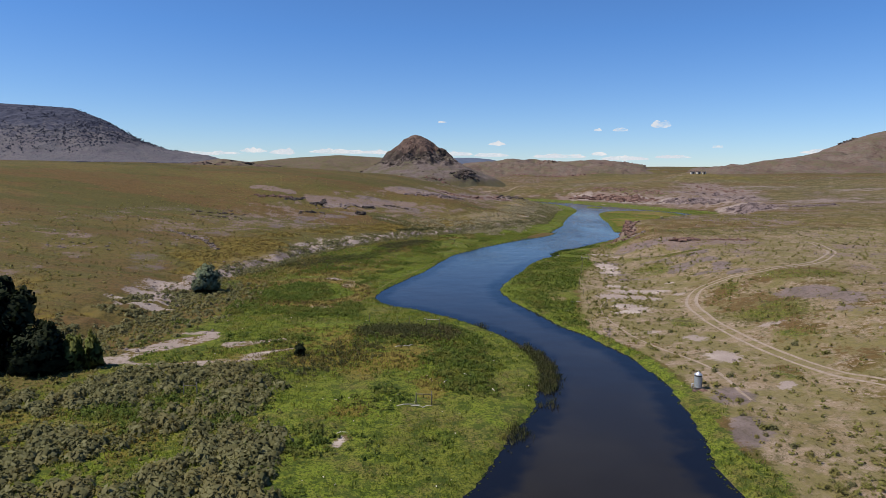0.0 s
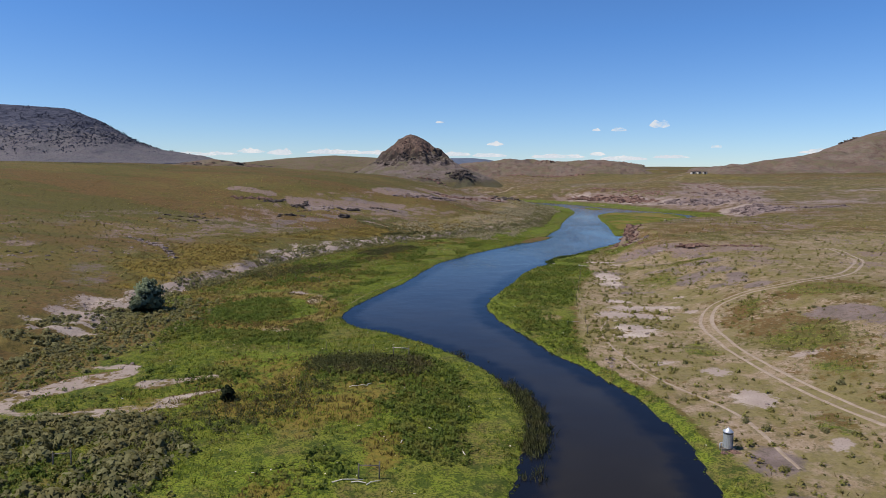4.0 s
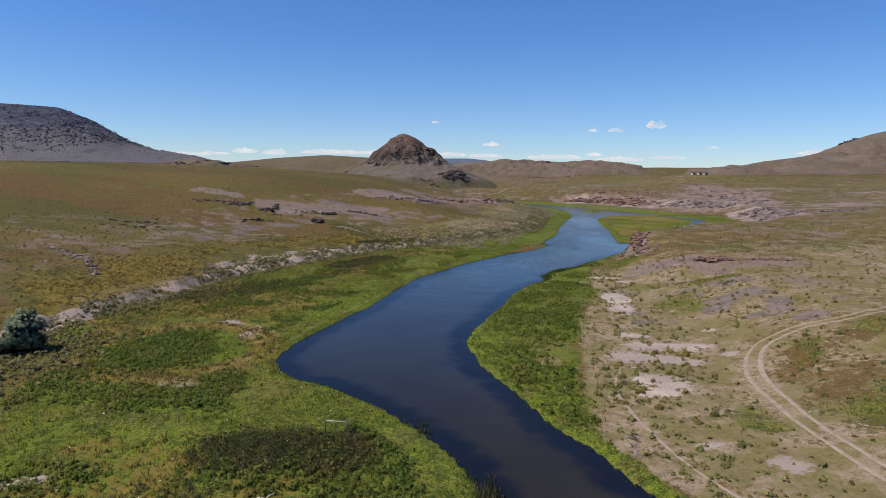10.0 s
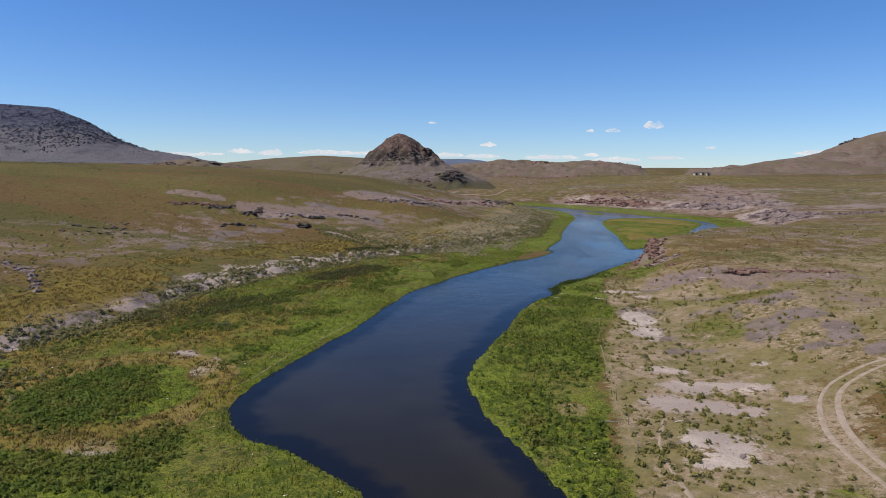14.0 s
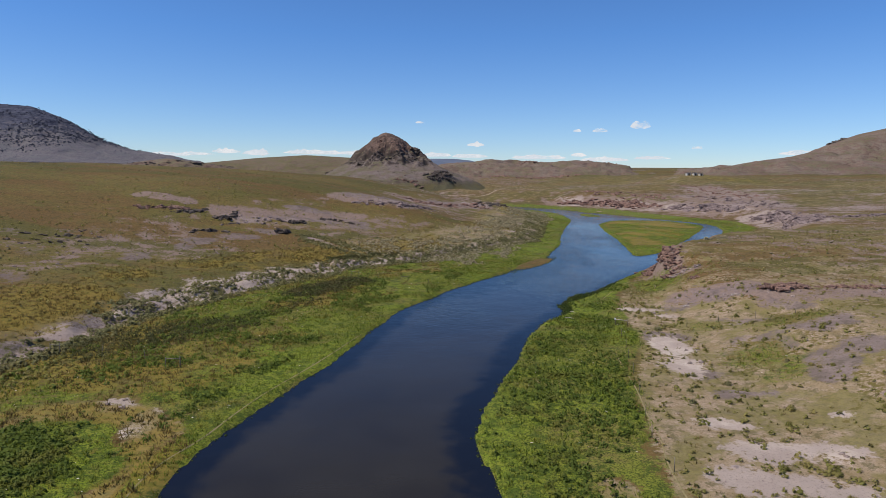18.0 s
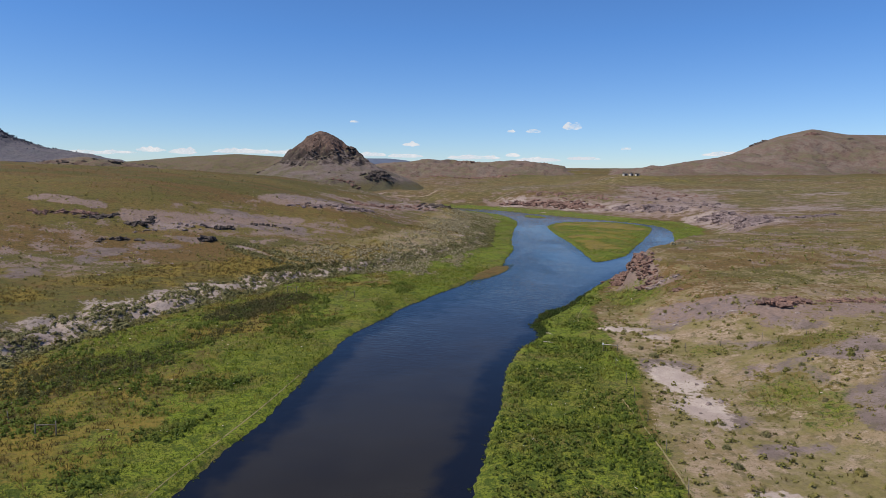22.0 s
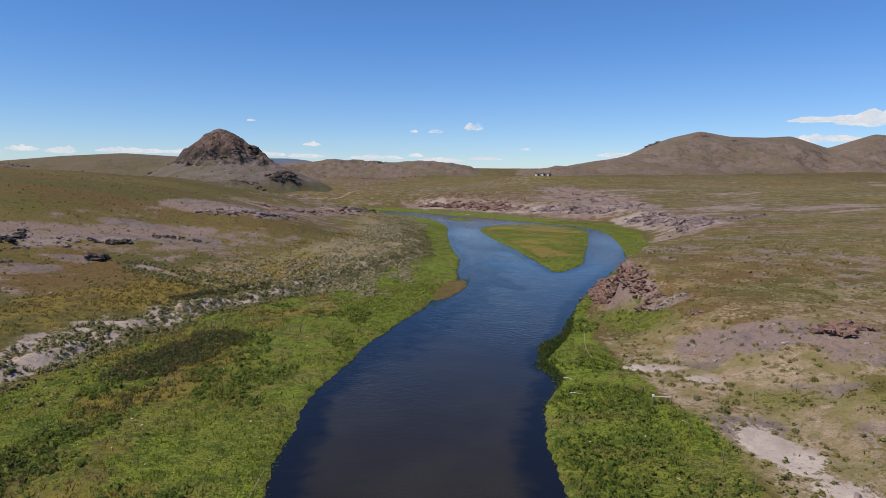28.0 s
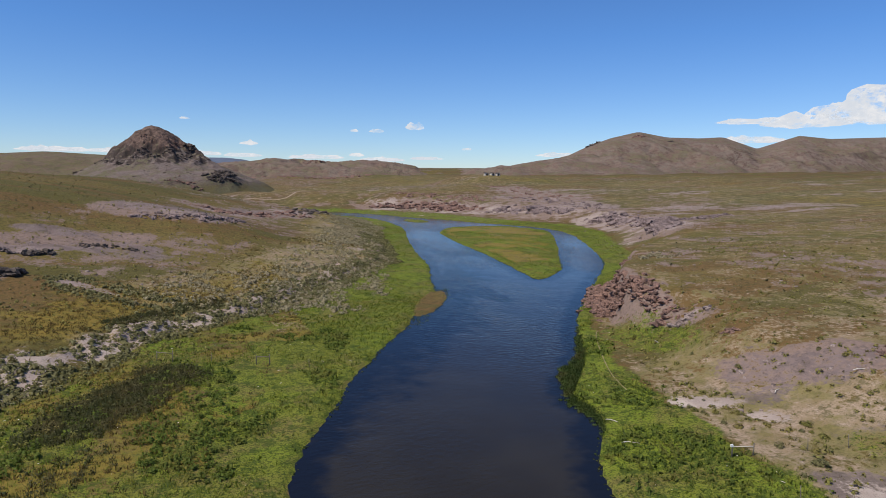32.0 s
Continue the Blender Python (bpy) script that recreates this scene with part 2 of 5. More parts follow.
BUTTE_ROCK = hill_material("butte_rock", (0.16, 0.13, 0.122), (0.115, 0.105, 0.062), (0.05, 0.038, 0.035), (0.135, 0.1, 0.088), 0.05, (50.0, (0.155, 0.104, 0.084), (0.066, 0.044, 0.037), 34.0), (13.0, (0.12, 0.1, 0.045), 22.0))
# the blue of distance haze is mixed into these two hillside colours
HAZED_MESA = hill_material("hazed_mesa_hillside", (0.142, 0.13, 0.137), (0.115, 0.112, 0.122), (0.028, 0.034, 0.058), (0.12, 0.108, 0.124), 0.008, (150.0, (0.07, 0.074, 0.108), (0.028, 0.034, 0.06), 360.0))
HAZED_FAR = plain_material("hazed_far_hillside", (0.1, 0.122, 0.175), (0.075, 0.095, 0.14), 0.95, 0.0, 0.01)
BENCHSAGE = leaf_material("pale_sage_heads", (0.4, 0.355, 0.235), (0.26, 0.23, 0.14), (0.33, 0.28, 0.18))
SAGE = leaf_material("sage_leaves", (0.235, 0.225, 0.11), (0.14, 0.138, 0.06), (0.2, 0.18, 0.08))
RABBIT = leaf_material("rabbitbrush_leaves", (0.26, 0.245, 0.075), (0.17, 0.165, 0.046), (0.28, 0.235, 0.085))
BRUSH = leaf_material("dark_brush_leaves", (0.17, 0.152, 0.076), (0.115, 0.105, 0.05), (0.2, 0.16, 0.085))
DEEPHERB = leaf_material("deep_green_leaves", (0.13, 0.17, 0.028), (0.09, 0.128, 0.023), (0.15, 0.16, 0.034))
REED = leaf_material("wet_reed_blades", (0.065, 0.1, 0.022), (0.04, 0.065, 0.016), (0.08, 0.085, 0.028))
HERB = leaf_material("herb_leaves", (0.172, 0.222, 0.026), (0.125, 0.176, 0.022), (0.205, 0.202, 0.034))
SEDGE = leaf_material("dark_sedge_blades", (0.1, 0.108, 0.044), (0.062, 0.07, 0.026), (0.112, 0.1, 0.044))
DRYGRASS = leaf_material("dry_grass_blades", (0.19, 0.138, 0.048), (0.13, 0.1, 0.034), (0.16, 0.11, 0.043))
OLIVE_LEAF = leaf_material("silver_green_leaves", (0.27, 0.31, 0.21), (0.18, 0.22, 0.135), (0.22, 0.26, 0.16))
JUNIPER = leaf_material("juniper_leaves", (0.028, 0.040, 0.017), (0.018, 0.028, 0.012), (0.035, 0.045, 0.020))
# far junipers carry the same haze blue in their leaf colour
HAZED_JUNIPER = leaf_material("hazed_juniper_leaves", (0.036, 0.044, 0.074), (0.028, 0.034, 0.06), (0.042, 0.05, 0.08))
WILLOW = leaf_material("willow_leaves", (0.16, 0.18, 0.045), (0.11, 0.14, 0.035), (0.18, 0.19, 0.055))
BARK = plain_material("bark", (0.12, 0.09, 0.065), (0.06, 0.045, 0.035), 0.95)
GREYWOOD = plain_material("weathered_wood", (0.2, 0.175, 0.145), (0.11, 0.095, 0.08), 0.9)
RUT = plain_material("packed_dirt", (0.31, 0.245, 0.195), (0.23, 0.175, 0.125), 0.95, 0.0, 1.3)
TRODDEN = plain_material("trodden_soil", (0.23, 0.185, 0.1), (0.15, 0.135, 0.055), 0.95, 0.0, 1.3)
PALEWOOD = plain_material("bleached_wood", (0.6, 0.56, 0.5), (0.42, 0.38, 0.33), 0.9)
STEEL = plain_material("galvanised_steel", (0.62, 0.64, 0.66), (0.45, 0.47, 0.5), 0.42, 0.6, 2.0)

# ---- the lie of the land ----
LEFT_BANK = [(-30, -200), (-18, 5), (-8, 38), (-3.2, 47), (-0.5, 52.8), (2.1, 58.7), (4.9, 63.6), (7.4, 71.3), (8.6, 76.4), (8.4, 84.9), (6.3, 94.8), (1.1, 104.6), (-6.3, 113.3),
             (-11.4, 116.8), (-14, 122.5), (-14.2, 128), (-12.4, 136), (-9.5, 144.5), (-4.7, 158), (-1.8, 169), (0.6, 178), (4.7, 189.5), (10.5, 201), (16.8, 212.5), (26, 226), (36, 241), (45.5, 255),
             (54.5, 279.2), (61.6, 297.6), (70.3, 329.2), (84.5, 374.4), (97.5, 412.5), (103, 445), (104, 478), (92, 515), (60, 548), (0, 572), (-400, 600)]
RIGHT_BANK = [(22, -200), (20, 15), (18.6, 38), (18.4, 51.4), (20.1, 57.1), (21.2, 62.6), (21.9, 68.3), (22.6, 73.1), (22.4, 82.2), (20, 92.1), (16, 104.6), (12.9, 117.4),
              (11.2, 125.5), (11, 132.5), (12.9, 141), (15.4, 147.4), (20.1, 159.6), (26, 175), (34.8, 187.8), (36, 194), (40, 199.3), (47.7, 208), (54.2, 218.8), (65, 233),
              (79.4, 249.3), (100.2, 272.4), (115.2, 291.1), (138, 331), (155, 364.7), (162, 392.7), (157, 414), (146, 439), (139, 464), (127, 487), (118, 518), (80, 562), (0, 590), (-400, 620)]
ISLAND = [(104, 386), (113, 403), (125, 414), (147, 413), (155.5, 388), (142, 358), (98, 288), (89, 276), (77.5, 266.5), (80, 280), (88.5, 316), (97, 358)]
LEFT_FOOT = [(-75, -6000), (-75, -120), (-62, 20), (-56, 75), (-50, 100), (-48, 118), (-49, 138), (-41.5, 161), (-34.4, 187.8), (-26, 204), (-16, 219), (-6, 235), (7, 245.5), (22.6, 261),
             (40, 287), (54, 304), (70, 362), (84, 420), (86, 465), (74, 502), (40, 535), (-60, 560), (-400, 580), (-6000, 640)]
RIGHT_FOOT = [(45, -6000), (45, -120), (34, 10), (31, 70), (35, 110), (38, 125), (46, 165), (52, 200), (63, 222), (74, 238), (88, 252), (108, 274), (128, 292), (150, 330), (172, 365), (182, 400),
              (170, 430), (160, 470), (152, 510), (110, 570), (0, 625), (-400, 660), (-6000, 720)]
GREEN_EDGE = [(22, -200), (22, 15), (21, 40), (24, 62), (25, 79), (23.5, 88), (19.5, 94), (21, 106), (24.3, 120), (29, 139), (36, 158), (40.5, 172), (44, 188), (50, 204), (60, 222), (68, 233)]
ROAD = [(72, 15), (60, 35), (50, 55), (44.2, 67), (42, 71.5), (40.8, 78), (40, 87), (39.9, 97), (41.3, 108), (43.6, 115), (47.7, 121), (54.5, 124.3), (61.5, 123.8), (70, 127), (78, 132.5), (86.7, 142), (93, 151), (96.4, 160), (99.8, 171)]


def lattice(ix, iy, seed):
    h = (ix.astype(np.int64) * 374761393 + iy.astype(np.int64) * 668265263 + seed * 974711) & 0xFFFFFFFF
    h = ((h ^ (h >> 13)) * 1274126177) & 0xFFFFFFFF
    return ((h ^ (h >> 16)) & 0xFFFF) / 65535.0


def vnoise(x, y, seed=0):
    ix, iy = np.floor(x), np.floor(y)
    fx, fy = x - ix, y - iy
    fx, fy = fx * fx * (3 - 2 * fx), fy * fy * (3 - 2 * fy)
    a, b = lattice(ix, iy, seed), lattice(ix + 1, iy, seed)
    c, d = lattice(ix, iy + 1, seed), lattice(ix + 1, iy + 1, seed)
    return (a + (b - a) * fx) * (1 - fy) + (c + (d - c) * fx) * fy


def fbm(x, y, size, octaves=4, seed=0):
    """Smooth noise from -1 to 1 whose largest lumps are about size metres."""
    total, gain, norm = 0.0, 1.0, 0.0
    for k in range(octaves):
        total, norm = total + gain * (2 * vnoise(x / size + 17.3 * k, y / size - 9.1 * k, seed + k) - 1), norm + gain
        gain, size = gain * 0.5, size * 0.5
    return total / norm


def ss(a, b, v):
    t = np.clip((v - a) / (b - a), 0, 1)
    return t * t * (3 - 2 * t)


def line_distance(x, y, pts):
    best = np.full(x.shape, 1e9)
    for (ax, ay), (bx, by) in zip(pts[:-1], pts[1:]):
        dx, dy = bx - ax, by - ay
        k = np.clip(((x - ax) * dx + (y - ay) * dy) / (dx * dx + dy * dy), 0, 1)
        best = np.minimum(best, (x - ax - k * dx) ** 2 + (y - ay - k * dy) ** 2)
    return np.sqrt(best)


def inside(x, y, pts):
    odd = np.zeros(x.shape, bool)
    for (ax, ay), (bx, by) in zip(pts, pts[1:] + pts[:1]):
        if ay != by:
            odd ^= ((ay > y) != (by > y)) & (x < (bx - ax) * (y - ay) / (by - ay) + ax)
    return odd


def smooth_line(pts, steps=4):
    """Rounds the corners of a line (Catmull-Rom)."""
    p = np.array([pts[0], *pts, pts[-1]], float)
    out = []
    for i in range(1, len(p) - 2):
        for k in range(steps):
            t = k / steps
            out.append(tuple(0.5 * (2 * p[i] + (p[i + 1] - p[i - 1]) * t + (2 * p[i - 1] - 5 * p[i] + 4 * p[i + 1] - p[i + 2]) * t * t
                                    + (3 * p[i] - p[i - 1] - 3 * p[i + 1] + p[i + 2]) * t ** 3)))
    return out + [tuple(pts[-1])]


RIVER = smooth_line(LEFT_BANK, 3) + smooth_line(RIGHT_BANK, 3)[::-1]
ISLE = smooth_line(ISLAND + ISLAND[:1], 3)


def side(x, y, foot):
    """Signed distance from a line that runs along y: positive on its right."""
    p = np.array(foot, float)
    d = line_distance(x, y, foot)
    return np.where(inside(x, y, [*foot, (-9e4, p[-1, 1]), (-9e4, p[0, 1])]), -d, d)


def bank_distance(x, y):
    """Distance from the water's edge, positive on land."""
    xx, yy = x + 0.5 * fbm(x, y, 6, 3, 5), y + 0.5 * fbm(x, y, 6, 3, 6)
    d = line_distance(xx, yy, RIVER + RIVER[:1])
    d = np.where(inside(xx, yy, RIVER), -d, d)
    e = line_distance(xx, yy, ISLE)
    e = np.where(inside(xx, yy, ISLE), e, -e)
    islet = 6 - np.hypot((xx - 121) * 1.1, (yy - 457) * 0.5)
    bar = 2.4 - np.hypot(xx - 42.5 - 0.6 * (yy - 250), (yy - 250) * 0.22)
    return np.maximum.reduce([d, e, islet, np.minimum(bar * 0.4, 0.12)])


def bump_at(x, y, cx, cy, r, h):
    return h * np.exp(-((x - cx) ** 2 + (y - cy) ** 2) / (r * r))


def land(x, y):
    """Height of the ground, and what its cover follows: distance from water, and from the two valley feet."""
    d, lf, rf = bank_distance(x, y), -side(x, y, LEFT_FOOT), side(x, y, RIGHT_FOOT)
    far = ss(250, 700, np.hypot(x, y - 150))
    z = np.where(d > 0, 0.12 + 0.25 * ss(0, 1.2, d) + 0.5 * ss(2, 18, d), -0.1 - 0.22 * np.minimum(-d, 5))
    z = z + 0.12 * fbm(x, y, 9, 3, 1) * ss(1, 6, d)
    # left: an eroded bank, then a long slope
    u = np.maximum(lf, 0)
    rise = 1.5 * ss(0, 5, u + 1.5 * fbm(x, y, 7, 3, 2)) * ss(-1, 2, lf) + 0.115 * np.maximum(u - 6, 0)
    rill = np.clip(1 - 3.2 * np.abs(fbm(x, y, 8, 3, 14)), 0, 1)
    rise = rise - 0.9 * rill * ss(0, 3, u) * ss(16, 5, u)
    left = -3 * np.log(np.exp(-rise / 3) + np.exp(-24.5 / 3))
    left = left + ss(0, 30, u) * (0.35 * fbm(x, y, 14, 4, 3) + 1.3 * fbm(x, y, 60, 3, 4))
    left = left + bump_at(x, y, 6, 325, 24, 3.5) * ss(0, 12, u) + bump_at(x, y, -60, 290, 20, 1.5) + bump_at(x, y, 55, 420, 45, 4) * ss(0, 25, u)
    back = ss(26, 112, lf) * ss(215, 330, y) * 8.2
    left = 27 - 3 * np.logaddexp(0, (27 - left - back) / 3)
    # right: a bank that is a cliff in places, then a long slope
    v = np.maximum(rf, 0)
    width = np.interp(y, [0, 70, 110, 208, 220, 262, 285, 400, 500], [45, 42, 32, 14, 4.2, 4.2, 22, 26, 60])
    top = np.interp(y, [0, 120, 190, 220, 260, 300, 400, 500], [4.5, 5.4, 4.8, 7.4, 7.6, 6.5, 6, 8])
    rise = top * ss(0, 1, (v + 1.5 * fbm(x, y, 8, 3, 7) * ss(0, 4, v)) / width) + 0.042 * np.maximum(v - 20, 0)
    right = 25 * (1 - np.exp(-rise / 25)) * 1.08
    right = right + bump_at(x, y, 73, 183, 12, 0.8) + ss(0, 30, v) * (0.3 * fbm(x, y, 12, 4, 8) + 1.0 * fbm(x, y, 55, 3, 9)) + ss(60, 200, v) * 2.6 * fbm(x, y, 150, 4, 13)
    z = z + left + right
    # far off the valley floor climbs to the plain
    rugged = ss(430, 620, y) * ss(2400, 1200, y)
    z = z + rugged * (7 * np.abs(fbm(x, y, 170, 5, 11)) + 2.5 * fbm(x, y, 45, 4, 12)) * ss(8, 60, d)
    z = z + far * 6 * fbm(x, y, 300, 3, 10) * 0.35 + np.clip((np.hypot(x, y - 150) - 700) * 0.012, 0, 30)
    z = z + bump_at(x, y, 332, 775, 75, 11)
    z = z - 9 * ss(640, 820, y) * ss(1750, 1450, y) * np.exp(-((x - 130) / 250) ** 2) + bump_at(x, y, 63.5, 169.5, 6, -1.3)
    z = z - 6 * np.exp(-((x - 20) / 190) ** 2 - ((y - 810) / 120) ** 2)
    return z, d, lf, rf


# patches of the ground: x, y, half width, half length, turn in degrees
PALE_MEADOW = [(-13.6, 56, 1.0, 2.0, 10), (-23.2, 113.5, 2, 1.8, 0), (-20.5, 136.4, 1.4, 4, 0), (-25, 142, 2, 2, 0), (-38, 94, 3, 1, 0), (-43, 85, 4, 1, 0), (-30, 80.5, 8, 0.9, -10), (-26, 84, 5, 0.8, -30)]
PALE_LEFT = [(-53, 118, 5.5, 2.2, 0), (-52.5, 113, 6, 1.3, 0), (-52.5, 109, 4, 1.1, 0), (-49.7, 110, 3, 1.2, 0), (-43, 277, 2.8, 3.4, -14), (-37, 281, 3.3, 3.1, -12), (-29, 284, 2.7, 2.8, -9),
             (-41, 278, 8, 3, -11), (-26, 284, 5.3, 3, -7), (-43, 169, 4.3, 3.4, -22), (-40, 181, 3.1, 1.7, -19), (2, 325, 9, 4, 0), (17, 372, 10, 5, 0), (44, 402, 12, 6, 0)]
PALE_RIGHT = [(42, 160, 2.8, 6.4, 20), (40, 152, 3.5, 5.1, 21), (35, 127, 3.4, 2.4, 23), (40, 127, 3.8, 2.4, 26), (37, 120, 4.7, 2, 27), (31, 122, 2.6, 2.5, 22), (44, 121, 1.4, 1.1, 31), (47, 133, 1.3, 0.8, 28),
              (35, 133, 3, 1.6, 22), (47, 186, 3.4, 1.6, 31), (42, 163, 2.1, 3.3, 38), (31, 111, 5, 4, 0), (49, 180, 2.2, 1.3, 49), (34, 83, 2.1, 2.8, 27), (35, 70, 1.1, 1.6, 32), (34, 91, 1.9, 1.7, 25),
              (64.5, 206, 2.4, 1.6, 0), (46, 93, 3, 1.2, 0), (29.4, 95.4, 2.5, 1.2, 0)]
PALE_FAR = [(183, 479, 10, 8, 0), (194, 452, 11, 10, 0), (197, 399, 12, 11, 0), (186, 354, 8, 9, 0), (174, 323, 7, 9, 0), (230, 460, 16, 8, 0), (307, 580, 34, 12, 0), (269, 657, 44, 12, 0), (213, 367, 15, 6, 0),
            (320, 465, 22, 4, 0), (278, 348, 26, 4, 0), (390, 420, 26, 4, 0), (60, 640, 26, 5, 10), (120, 700, 30, 6, 0)]
LILAC_LEFT = [(-47, 249, 6.6, 5.9, -18), (-39, 259, 6.5, 4.1, -14), (-34, 268, 5.3, 3.7, -11), (-50, 241, 3.5, 6.3, -20), (-11, 287, 11, 6, -3), (-24, 287, 8.9, 4.3, -7), (-57, 270, 4.3, 3.1, -19), (-55, 225, 4.3, 8, -19),
              (-76, 244, 6.1, 4.3, -23), (-73, 220, 4, 6.5, -25), (-65, 193, 5.1, 6.4, -26), (-86, 212, 4.6, 5, -30), (-61, 164, 3.1, 4.8, -30), (-88, 236, 5.6, 4.5, -27), (-75, 167, 4.6, 6.3, -29), (-64, 140, 4.8, 5.5, -30),
              (-68, 150, 5, 6.9, -24), (-70, 109, 3, 3.5, -31), (-100, 200, 6, 8, -30)]
LILAC_FAR = [(-34, 285, 4.3, 3.3, -10), (-18, 289, 7, 4, -4), (-9, 294, 5, 5, 0), (0, 332, 14, 9, 5), (14, 352, 13, 10, 10), (30, 388, 14, 8, 0), (50, 405, 12, 10, 0), (62, 430, 10, 14, 10), (-26, 300, 8, 5, 0)]
LILAC_RIGHT = [(53, 144, 3.4, 6, 29), (59, 137, 2.5, 5.5, 34), (61, 147, 4.9, 4.2, 32), (42, 141, 4.5, 2.9, 24), (54, 134, 4, 1.7, 32), (59, 128, 2.4, 2.4, 37), (56, 169, 8.7, 2.7, 24), (55, 185, 5, 4.4, 22), (62, 159, 5.7, 4, 29),
               (60, 182, 7.5, 3.7, 39), (66, 171, 6, 1.8, 46), (52, 156, 5.2, 5.2, 46), (57, 187, 3.8, 4.9, 49), (44, 166, 3.3, 4.6, 56), (28, 68, 2.3, 3.6, 28), (24.5, 58, 2.2, 5.1, 29), (58, 103, 4.7, 3.6, 33), (60, 96, 3.5, 6.1, 36), (41, 149, 3, 3, 40)]
GOLD_MEADOW = [(-16.5, 190.5, 3, 4, -10), (-12, 193, 4, 3, 0), (-8.5, 81, 3.5, 6, 0), (-5, 70, 2, 5, 0), (-13, 63, 3, 3, 0), (-31, 150, 4, 5, -20)]
GREEN_RIGHT = [(50, 153, 5.6, 8.1, 25), (50, 115, 2.8, 6, 38), (49, 99, 6.9, 6.8, 31), (47, 88, 4, 4.7, 32), (37, 74, 2.3, 2.9, 32), (49, 146, 3.3, 4.1, 35), (51, 169, 4.1, 4, 28), (60.8, 164, 6, 4, 0), (36, 100, 3, 4, 0), (66, 118, 8, 5, 0)]
CRAGS = [([(92, 255), (83.5, 247), (76, 239), (70, 230), (66, 223)], 3.0), ([(66, 222), (63.5, 210), (64.5, 205)], 3.5), ([(57, 187), (62, 183)], 4.5), ([(64, 180), (65.5, 176), (69, 174), (76, 172.5), (84, 171.5)], 3.5), ([(158, 316), (168, 322), (176, 336), (184, 352), (194, 385), (196, 400)], 13),
         ([(196, 432), (190, 460), (180, 490), (166, 522), (152, 545), (132, 560)], 16), ([(215, 520), (222, 480), (212, 425)], 18), ([(-75, 286), (-61, 284.5)], 3), ([(-14, 328), (-4, 326), (6, 328), (13, 342)], 8), ([(6, 377), (18, 372), (32, 384), (48, 400)], 9),
         ([(-48, 282), (-30, 289), (-12, 300)], 7), ([(176, 330), (206, 340), (222, 344)], 5), ([(262, 600), (245, 540), (236, 490)], 22)]
WASHES = [[(-44.5, 81), (-43.6, 82), (-39.8, 88), (-36, 91.5)], [(-43, 80), (-40, 79), (-34.3, 78.4), (-29.2, 80), (-26.5, 83)], [(-31, 87.5), (-28.5, 88.6), (-25, 90)]]
GULLY = [(-20.5, 264.5), (-18, 261.4), (-11.7, 254.5), (-6.8, 250.9), (0.3, 247), (6, 247)]
# beds of sedge: from, to, half width, how thick it stands
SEDGE_BEDS = [((-36, 163), (-23, 178), 5, 0.3), ((-21, 181), (-12, 195), 2.5, 0.15), ((-14, 203), (-5, 216), 4.2, 1), ((-12, 95.5), (-4.5, 95.5), 3.8, 1), ((-24, 74), (-15, 84), 4.5, 0.2), ((-12, 240), (3, 252), 1.5, 0.8)]


def sedge_bed(x, y):
    return np.maximum.reduce([thick * ss(1.3, 0.6, line_distance(x, y, [a, b]) / r + 0.35 * fbm(x, y, 6, 2, 61)) for a, b, r, thick in SEDGE_BEDS])


def patchy(x, y, patches, n1, edge=0.55):
    """How far a place lies within some of the patches, with ragged edges."""
    out = 0.0 * x
    for cx, cy, a, b, turn in patches:
        c, s = math.cos(radians(turn)), math.sin(radians(turn))
        p, q = ((x - cx) * c - (y - cy) * s) / a, ((x - cx) * s + (y - cy) * c) / b
        out = np.maximum(out, ss(1.35, 0.45, np.hypot(p, q) + edge * n1))
    return out


